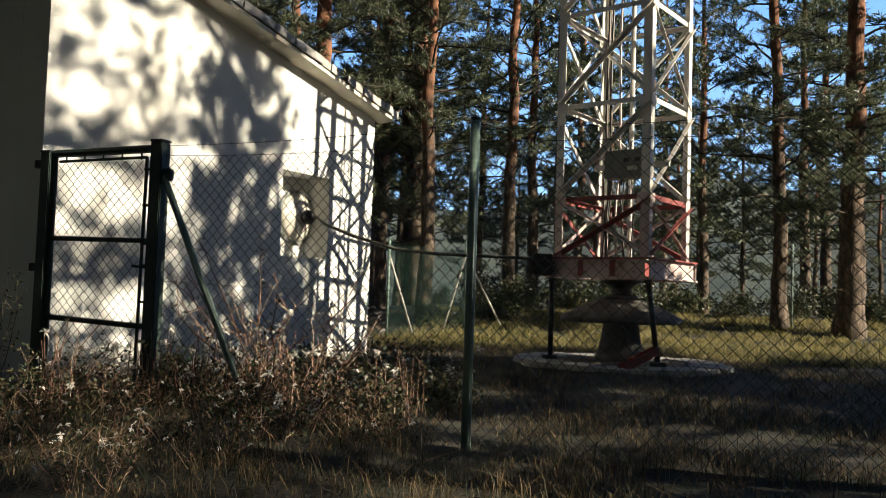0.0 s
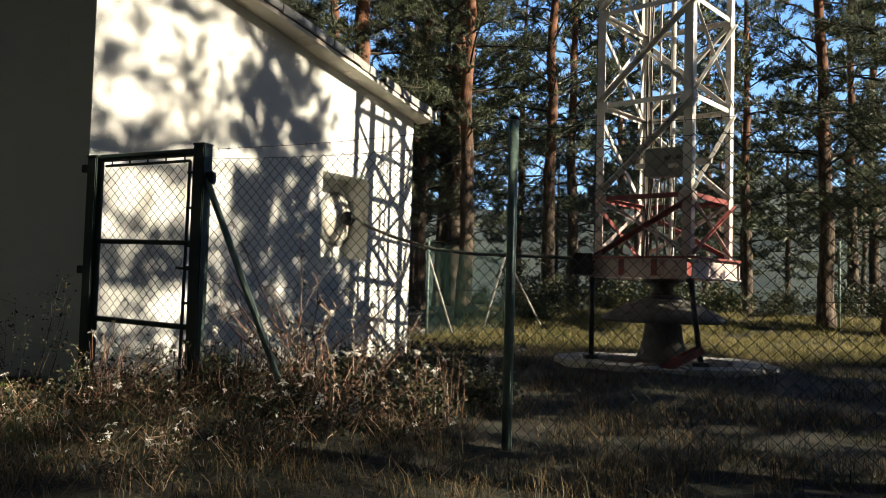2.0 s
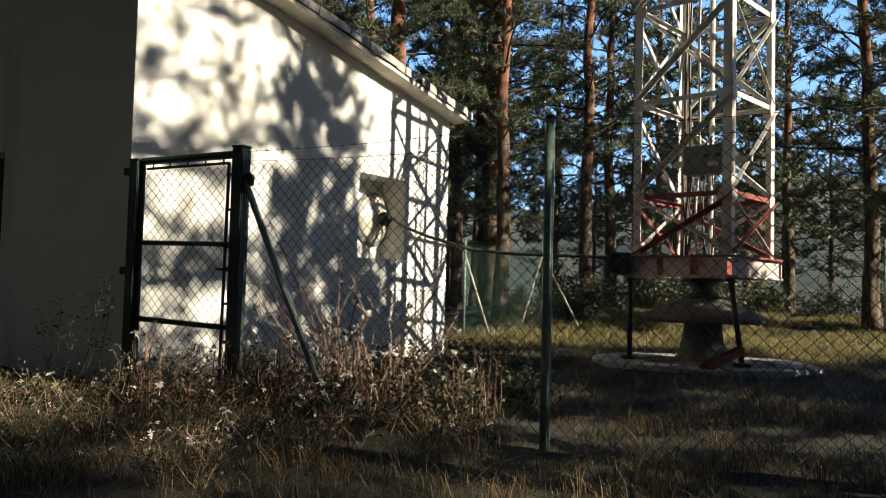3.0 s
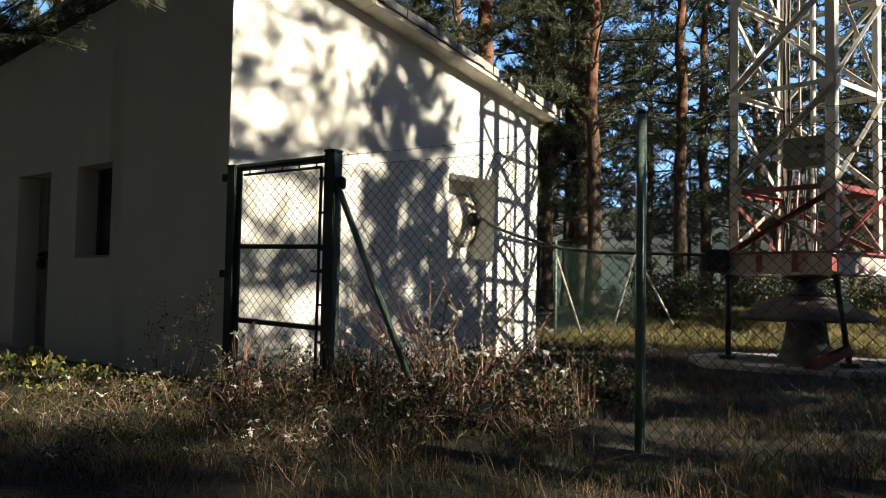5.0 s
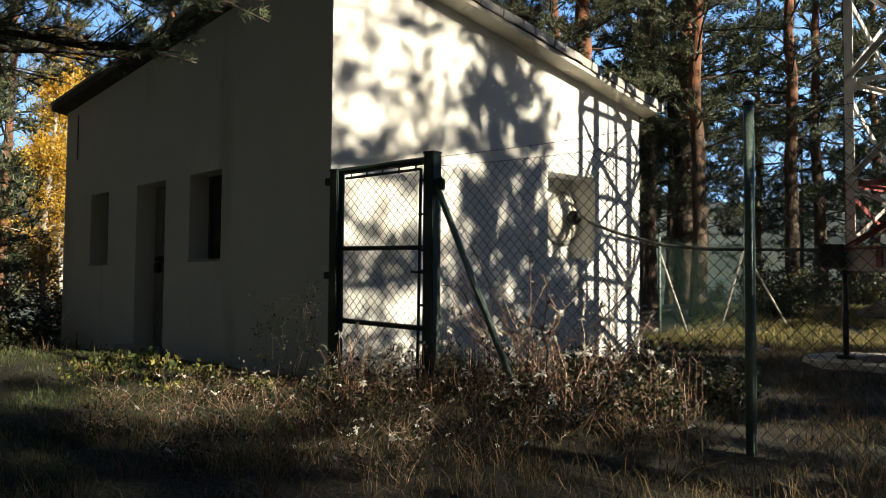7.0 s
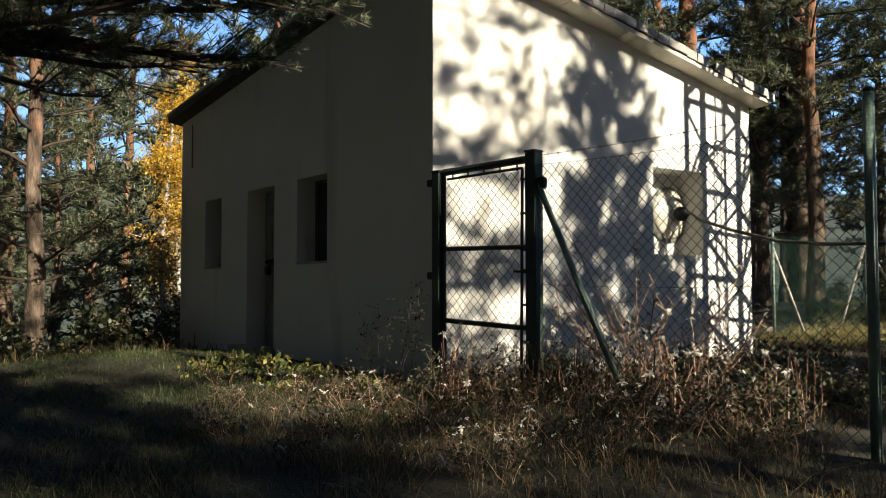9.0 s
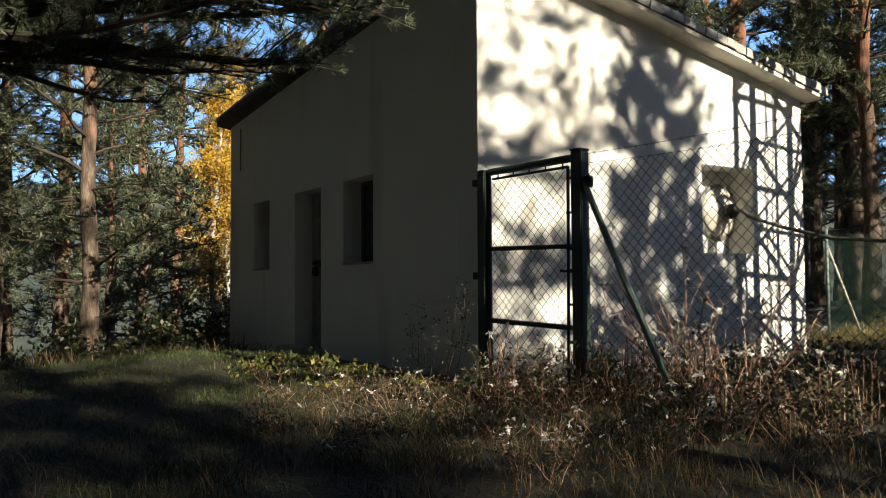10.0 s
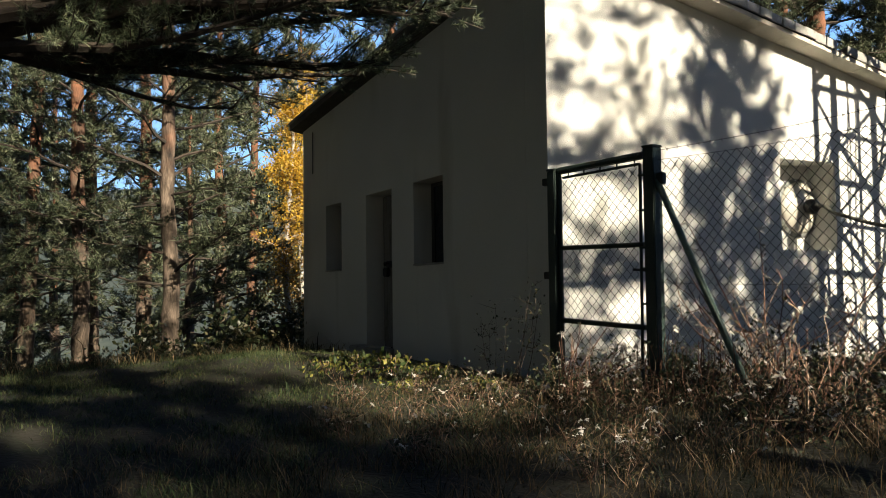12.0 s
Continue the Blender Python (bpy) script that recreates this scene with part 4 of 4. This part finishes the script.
for row in ((0, 27.2, 3.6, 15, 1.0), (3, 29.5, 5.4, 75, 1.4), (1, 25.2, -8.6, 20, 1.1), (1, 25.6, -7.0, 140, 1.15),
            (0, 24.0, -7.2, 190, 1.0), (0, 22.5, -9.4, 60, .95), (0, 28.0, -11.5, 310, 1.1), (2, 15.0, -10.5, 20, 1.0), (2, 17.5, -12.5, 120, 1.0),
            (2, 14.6, -1.0, 200, .56), (2, 14.2, .8, 20, .50), (2, 13.6, 2.7, 110, .40), (2, 15.4, -2.7, 300, .61), (2, 12.2, -4.6, 60, .36), (2, 11.8, -6.6, 160, .45)):
    stand(*row)
# three added, unseen pines close to the clearing throw the pattern on the sunlit wall
def sunward(label, x, y, height, girth, crown, seed, branches, reach, per, wide=.036, **more):
    place(pine(label, height, girth, crown, seed, branches, reach, per, needle=.16, wide=wide, twigs=False, **more), x, y)


ALONG = math.pi / 2 - HOUSE_TURN
drooping = [(6.0 + .30 * i, ALONG + .40 * math.sin(i * 2.3), 2.2 + 2.3 * ((i * .618) % 1), .04 - .05 * (i % 3), .26, True) for i in range(17)]
drooping += [(5.9 + .36 * i, ALONG + .35 * math.cos(i * 1.9), 2.1 + 1.3 * ((i * .382) % 1), .0, .2, True) for i in range(7)]
sunward("bushy unseen pine shading the sunlit wall", 12.6, .85, 9.8, .28, 1.8, 81, 66, 2.1, 11, .042, dense=1.5, dead=3)
sunward("low bushy unseen pine shading the sunlit wall", 12.9, 1.8, 7.6, .24, 1.4, 82, 52, 1.25, 11, .042, dense=1.5, dead=3)
sunward("tall unseen pine with long drooping limbs shading the sunlit wall", 11.6, -2.85, 12.4, .32, 10.6, 83, 8, 1.6, 7, .026, dense=1.1, dead=3, extra=drooping, limb=1.5)
# added unseen trees behind the standpoint close the forest and dim the front wall
for row in ((0, .8, -8.2, 60, 1.0), (0, -2.6, -7.6, 150, 1.05), (0, 4.2, -10.4, 250, 1.1), (1, 8.4, -10.2, 20, .9), (1, -6.2, -6.8, 320, .9), (2, 12.5, -12.0, 0, 1.0), (2, 8.5, -13.0, 80, 1.1), (2, 4.5, -12.0, 170, 1.0), (2, .5, -11.5, 250, 1.1), (2, -3.5, -10.8, 30, 1.0), (2, -7.5, -9.0, 130, 1.1),
            (0, -1.2, -9.6, 200, 1.1), (0, 2.4, -9.9, 20, 1.15), (0, 6.6, -11.2, 110, 1.1), (0, -5.0, -8.6, 290, 1.1), (0, -8.8, -7.4, 50, 1.1), (0, 10.6, -12.4, 140, 1.1), (2, -10.5, -6.4, 60, 1.0), (2, 6.4, -13.6, 20, 1.2), (2, 2.4, -13.2, 150, 1.2), (2, -1.6, -12.6, 220, 1.2),
            (0, 2.0, -16.5, 100, 1.1), (0, -5.5, -15.0, 190, 1.1), (0, -12.5, -11.5, 280, 1.1), (0, 16.0, -15.0, 60, 1.1)):
    stand(*row[:4], row[4] * 1.4)
# the pine beside the standpoint reaches over with low limbs
near_limbs = [(3.3, .62, 4.6, .02, .08, True), (3.35, .8, 4.4, .03, .12, True), (3.2, .95, 4.2, .02, .06, True), (3.45, .7, 5.0, .02, .12, True), (3.2, 1.1, 4.0, .02, .1, True), (3.1, .5, 4.0, .03, .1, True),
              (3.5, .72, 4.7, .0, .16, True), (3.75, .86, 4.6, .02, .18, True), (3.9, .58, 5.0, .02, .20, True), (3.35, .98, 4.0, .0, .14, True), (4.0, 1.12, 4.4, .02, .2, True),
              (3.6, 1.25, 3.8, .0, .2, True), (3.8, 1.65, 4.0, .0, .25, True), (3.3, 1.5, 3.0, .05, .2, True),
              (3.45, .78, 4.4, .03, .18, True), (3.7, .65, 4.9, .03, .22, True), (4.05, .93, 4.8, .0, .16, True), (3.9, .75, 4.2, .04, .15, True)]
near = pine("Scots pine whose long low limbs hang over the clearing", 13, .45, 4.6, 21, 30, 3.1, 28, extra=near_limbs, needle=.085, wide=.0068, dense=2.0, dead=4, limb=1.5)
place(near, -3.1, -4.9)


def birch(x, y, height, seed):
    rnd = random.Random(seed)
    t = thing("birch_tree", "slender birch with bright yellow autumn leaves behind the house", "tree", at=(x, y, ground_z(x, y)))
    pts = [Vector((.1 * math.sin(i * .9 + seed), .1 * math.cos(i * .7), i * height / 10 - (.3 if i == 0 else 0))) for i in range(11)]
    part("trunk", Mesh().tube(pts, [.09 * (1 - .085 * i) for i in range(11)], 10), BIRCHBARK, t, smooth=True)
    wood, c = Mesh(), []
    for i in range(46):
        z = height * rnd.uniform(.14, .98)
        L = .95 * (1.1 - .75 * z / height) * rnd.uniform(.7, 1.2)
        k = min(9, int(z / height * 10))
        lp = limb_points(pts[k].lerp(pts[k + 1], z / height * 10 - k), rnd.uniform(0, 6.3), L, .8, .7, rnd)
        wood.tube(lp, [.02 * (1 - .13 * j) for j in range(7)], 4, False)
        for p in lp[1:]:
            c += [p + Vector((rnd.gauss(0, .14), rnd.gauss(0, .14), rnd.gauss(0, .12))) for _ in range(5)]
    tagged(part("branchwork", wood, BIRCHBARK, t), kind="stuff")
    for name, label, mat, some in (("crown", "loose crown of yellow leaves", BIRCH, [p for p in c if p.z > height * .5 + rnd.gauss(0, .8)]), ("lower_crown", "brown leaves on the lower twigs, darkened to stand for shade", BIRCHLOW, [p for p in c if p.z < height * .62 and rnd.random() < .6])):
        v, f = leaf_quads(seed, some, .10, 9, .06)
        ob = new(name, array_mesh(name, v, f, mat))
        ob.parent = t
        tagged(ob, label, kind="stuff")


birch(-11.2, 4.3, 8.0, 2), birch(-12.6, 5.6, 8.6, 5)


def shrub(seed, size):
    rnd = random.Random(seed)
    t = thing("shrub", "dark leafy shrub in the undergrowth", "shrub", group="undergrowth shrubs")
    wood, c = Mesh(), []
    for i in range(16):
        lp = limb_points((rnd.uniform(-.1, .1), rnd.uniform(-.1, .1), -.05), rnd.uniform(0, 6.3), size * rnd.uniform(.6, 1.2), rnd.uniform(.6, 1.4), .5, rnd)
        wood.tube(lp, [.012 * (1 - .12 * j) for j in range(7)], 4, False)
        for p in lp[2:]:
            c += [p + Vector((rnd.gauss(0, .13), rnd.gauss(0, .13), rnd.gauss(0, .1))) for _ in range(4)]
    tagged(part("stemwork", wood, TWIG, t), kind="stuff")
    v, f = leaf_quads(seed, c, .09, 5, .085)
    ob = new("foliage", array_mesh("foliage", v, f, SHRUB))
    ob.parent = t
    return t


shrubs = [shrub(31, 1.0), shrub(32, 1.3)]
spots = [(-7.4, .9), (-8.6, 2.2), (-9.8, -1.0), (-11.0, .9), (-8.2, -.4), (-12.2, -1.8), (-9.6, 3.6), (-13.5, .6), (-10.4, 2.0),
         (2.4, 16.6), (3.6, 18.4), (5.6, 17.6), (6.8, 19.0), (7.9, 17.4), (11.8, 16.9), (13.2, 18.4), (9.8, 18.8), (.8, 18.6), (4.6, 20.4), (10.8, 20.3), (2.0, 14.9), (-2.6, 15.9), (14.6, 16.4),
         (3.0, 22.0), (6.2, 22.4), (8.8, 21.2), (11.6, 19.0), (4.8, 18.6), (7.2, 20.8), (1.4, 20.6), (12.8, 21.6), (9.2, 17.2), (-1.0, 20.5)]
rnd = random.Random(77)
for i, (x, y) in enumerate(spots):
    if i < 2:
        place(shrubs[i], x, y)
    else:
        put_copy(shrubs[i % 2], x, y, rnd.uniform(0, 360), rnd.uniform(.6, 1.15))


# ---------------------------------------------------------------- weeds and grass
def seed_head(rnd, mesh, at, size=1.0):
    """A burst of curled pale bracts."""
    for _ in range(rnd.randrange(6, 11)):
        d = Vector((rnd.gauss(0, 1), rnd.gauss(0, 1), rnd.gauss(.25, .9))).normalized() * rnd.uniform(.022, .048) * size
        side = d.orthogonal().normalized() * rnd.uniform(.006, .012) * size
        curl = Vector((rnd.gauss(0, .3), rnd.gauss(0, .3), -.5)) * d.length * .6
        mesh.add([at, at + d * .55 + side, at + d + curl, at + d * .55 - side], [(0, 1, 2, 3)])


def weed(seed, label, stems, tall, rise, droop, heads, spread=.3, thick=.0065, toward=None, leaves=3, bark=None, twigs=(2, 6)):
    """A dry herb: stems from one root, side twigs with withered leaves, pale seed heads at the tips."""
    rnd = random.Random(seed)
    t = thing("dry_weed", label, "weed", group="dry weeds by the fence")
    st, fl, lv = Mesh(), Mesh(), []
    for i in range(stems):
        az = rnd.uniform(0, 6.3) if toward is None else toward + rnd.gauss(0, .35)
        L = tall * rnd.uniform(.55, 1.05)
        pts = limb_points((rnd.uniform(-spread, spread), rnd.uniform(-spread, spread), -.04), az, L, rnd.uniform(*rise), rnd.uniform(*droop), rnd)
        st.tube(pts, [thick * (1 - .11 * j) for j in range(7)], 4, False)
        for k in range(rnd.randrange(*twigs)):
            j = rnd.randrange(2, 7)
            w = Vector((rnd.gauss(0, 1), rnd.gauss(0, 1), rnd.uniform(.2, 1.2))).normalized() * rnd.uniform(.06, .2)
            st.tube([pts[j], pts[j] + w * .6, pts[j] + w], [thick * .5, thick * .4, thick * .25], 3, False)
            lv += [pts[j] + w * .7] * leaves
            if rnd.random() < heads:
                seed_head(rnd, fl, pts[j] + w, .9)
        if rnd.random() < heads * 1.3:
            seed_head(rnd, fl, pts[-1], 1.35)
        lv += pts[1:5]
    tagged(part("stalkwork", st, bark or STALK, t), kind="stuff")
    if fl.v:
        tagged(part("seed_fluff", fl, FLUFF, t, "white curled seed heads"), kind="stuff")
    v, f = leaf_quads(seed, lv, .05, 2, .030)
    ob = new("leaves", array_mesh("leaves", v, f, WEEDLEAF))
    ob.parent = t
    return t


weeds = [
    weed(41, "tall withered weed with white seed heads by the fence", 8, 1.5, (1.0, 1.4), (.1, .6), .52, .12, .0085, leaves=1, twigs=(4, 9)),
    weed(42, "cluster of straight reddish dry stalks by the fence", 16, .66, (1.35, 1.56), (-.05, .15), .14, .22, .0065, leaves=1, twigs=(0, 3)),
    weed(43, "orange dry weed arching aside with pale heads", 11, .85, (.75, 1.2), (.2, .6), .50, .12, .007, toward=.35, leaves=1, twigs=(2, 5)),
    weed(44, "low tangled brown weed in the grass", 14, .50, (.7, 1.4), (.0, .7), .06, .20, .004, leaves=2, twigs=(2, 6)),
    weed(45, "dark bare weed with thin twigs by the gate", 4, 1.15, (1.2, 1.5), (.0, .3), .0, .08, .0055, leaves=2, bark=TWIG, twigs=(4, 9)),
    weed(46, "short dry weed with a few white seed heads", 6, .55, (.9, 1.4), (.1, .6), .36, .14, .0045, leaves=1, twigs=(2, 5)),
]
rnd = random.Random(12)
spots = [(0, 2.45, -.38), (1, 2.15, -.55), (2, .95, -.80), (3, 1.5, -.95), (4, .10, -.62), (5, 1.75, -.25),
         (0, 2.75, -.05), (0, 2.2, .1), (1, 2.45, -.62), (1, 2.75, -.5), (1, 1.85, -.62), (1, 3.0, -.2), (1, 1.6, -.75), (2, .8, -.95),
         (4, .35, -1.1), (5, 2.0, .25), (5, 3.3, .1), (3, 3.2, .45), (1, 3.45, -.35),
         (5, 2.05, -2.45), (5, 2.6, -2.3), (5, .5, -1.6), (5, 2.9, -1.3), (1, 1.25, -1.15), (1, 2.3, 1.0), (0, 2.9, 1.3), (5, 3.7, 1.0),
         (3, 2.0, -.9), (3, 2.5, -.85), (3, 3.0, -.75), (3, 3.4, -.6), (3, 1.0, -1.2), (3, 1.3, -1.5), (3, 1.9, -1.5), (3, 2.5, -1.6), (3, 3.1, -1.4), (3, 3.6, -1.1), (3, .2, -1.7), (3, .9, -1.9), (3, 1.6, -2.1),
         (3, 2.3, -2.1), (3, 2.9, -2.1), (3, .4, -2.4), (3, 1.2, -2.7), (3, 2.0, -2.9), (3, 2.7, -2.8), (3, 1.6, -3.3), (3, .6, -3.1), (3, -.4, -1.5), (3, -.3, -2.3), (3, 1.75, -.4), (3, 2.1, -.2), (3, 2.6, .0), (3, 3.1, .2), (3, 2.0, .6), (3, 2.8, .8), (3, 3.5, .6)]
for i, (k, x, y) in enumerate(spots):
    if i < 6:
        place(weeds[k], x, y)
    else:
        x, y = x + rnd.uniform(-.10, .10), y + rnd.uniform(-.10, .10)
        put_copy(weeds[k], x, y, rnd.uniform(-25, 25) if k == 2 else rnd.uniform(0, 360), rnd.uniform(.75, 1.1) * (.7 if y < -1.4 else 1.0))


# low green growth between the stalks
for x, y, size in ((2.9, .35, .42), (3.35, -.15, .38), (1.65, -.15, .34), (3.2, 1.1, .5), (2.2, .95, .45), (1.15, .5, .4), (2.5, -.75, .3), (3.7, .5, .42), (.75, -.75, .28)):
    put_copy(shrubs[0], x, y, 90 * x, size)


def herb(seed):
    rnd = random.Random(seed)
    t = thing("low_herb", "low yellow green herb lit by the sun by the wall", "plant", group="herbs by the wall")
    v, f = leaf_quads(seed, [Vector((rnd.gauss(0, .14), rnd.gauss(0, .14), rnd.uniform(.02, .2))) for _ in range(40)], .03, 3, .06)
    ob = new("leaves", array_mesh("leaves", v, f, HERB))
    ob.parent = t
    st = Mesh()
    for _ in range(12):
        x, y = rnd.gauss(0, .1), rnd.gauss(0, .1)
        st.tube([(x * .4, y * .4, -.03), (x, y, .12), (x * 1.3, y * 1.3, .2)], .003, 3, False)
    tagged(part("stemwork", st, STALK, t), kind="stuff")
    return t


hb = herb(51)
for i, (x, y) in enumerate([(-1.6, -.75), (-1.2, -.6), (-.75, -.95), (-2.1, -.85), (-1.4, -1.25), (-.3, -.7), (-.6, -1.5), (.15, -1.2), (-1.95, -1.35)]):
    if i == 0:
        place(hb, x, y)
    else:
        put_copy(hb, x, y, i * 70, .5 + .07 * (i % 5))


def grass(name, label, mat, seed, count, region, height, width, keep):
    """Bent blades over a region; keep(x, y) gives the chance and the relative height."""
    g = np.random.default_rng(seed)
    x0, x1, y0, y1 = region
    xy = np.stack([g.uniform(x0, x1, count * 2), g.uniform(y0, y1, count * 2)], 1)
    pick, tall = [], []
    for x, y in xy:
        clump = .62 + 1.1 * noise.noise((x * 1.3, y * 1.3, seed)) + .9 * noise.noise((x * 4.5, y * 4.5, seed))
        k = keep(x, y)
        if k and g.random() < clump * k:
            pick.append((x, y, ground_z(x, y) - .01)), tall.append(k * (.55 + .6 * clump))
        if len(pick) >= count:
            break
    p, tall = np.array(pick), np.array(tall)[:, None]
    n = len(p)
    a = g.uniform(0, 2 * np.pi, (n, 1))
    out = np.concatenate([np.cos(a), np.sin(a), 0 * a], 1)
    side = np.concatenate([-np.sin(a), np.cos(a), 0 * a], 1)
    h = height * tall * (g.uniform(.45, 1.2, (n, 1)) + 1.3 * (g.random((n, 1)) > .975))
    bend = h * g.uniform(.2, 2.2, (n, 1)) ** 1.3
    up = np.array([[0, 0, 1.0]])
    w = width * g.uniform(.7, 1.4, (n, 1))
    mid, tip = p + up * h * .62 + out * bend * .3, p + up * h * .95 + out * bend
    v = np.stack([p - side * w / 2, p + side * w / 2, mid + side * w * .4, mid - side * w * .4, tip], 1).reshape(-1, 3)
    i = np.arange(n)[:, None] * 5
    f = np.concatenate([i + [[0, 1, 2]], i + [[0, 2, 3]], i + [[3, 2, 4]]], 0)
    ob = new(name, array_mesh(name, v, f, mat))
    tagged(ob, label, "grass", kind="stuff")


def clear(x, y):
    hx, hy = house_xy(x, y)
    if BX - .03 < hx < .03 and -.03 < hy < BY + .05:
        return 0.0
    if (x - MAST[0]) ** 2 + (y - MAST[1]) ** 2 < 1.33 ** 2:
        return 0.0
    if (x - EYE[0]) ** 2 + (y - EYE[1]) ** 2 < 1.1:
        return 0.0
    return 1.0


grass("dry_grass", "tangled dry brown and green grass in the foreground", GRASSDRY, 61, 88000, (-3.0, 8.5, -5.6, 7.5), .12, .005, lambda x, y: clear(x, y) * (.95 if y < 1 else .7) * smooth(-2.2, .8, x + .35 * (y + 2)))
grass("shade_grass", "short green grass on the shaded mound by the house", GRASSGREEN, 62, 62000, (-9.0, 2.0, -5.5, 1.0), .06, .005, lambda x, y: clear(x, y) * .9)
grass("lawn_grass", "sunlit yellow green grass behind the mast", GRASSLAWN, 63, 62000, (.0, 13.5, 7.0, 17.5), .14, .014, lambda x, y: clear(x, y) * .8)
grass("forest_grass", "sparse grass under the trees", GRASSDRY, 64, 25000, (-18, 0, -4, 9), .22, .012, lambda x, y: clear(x, y) * (.8 if x < -5 else .2))
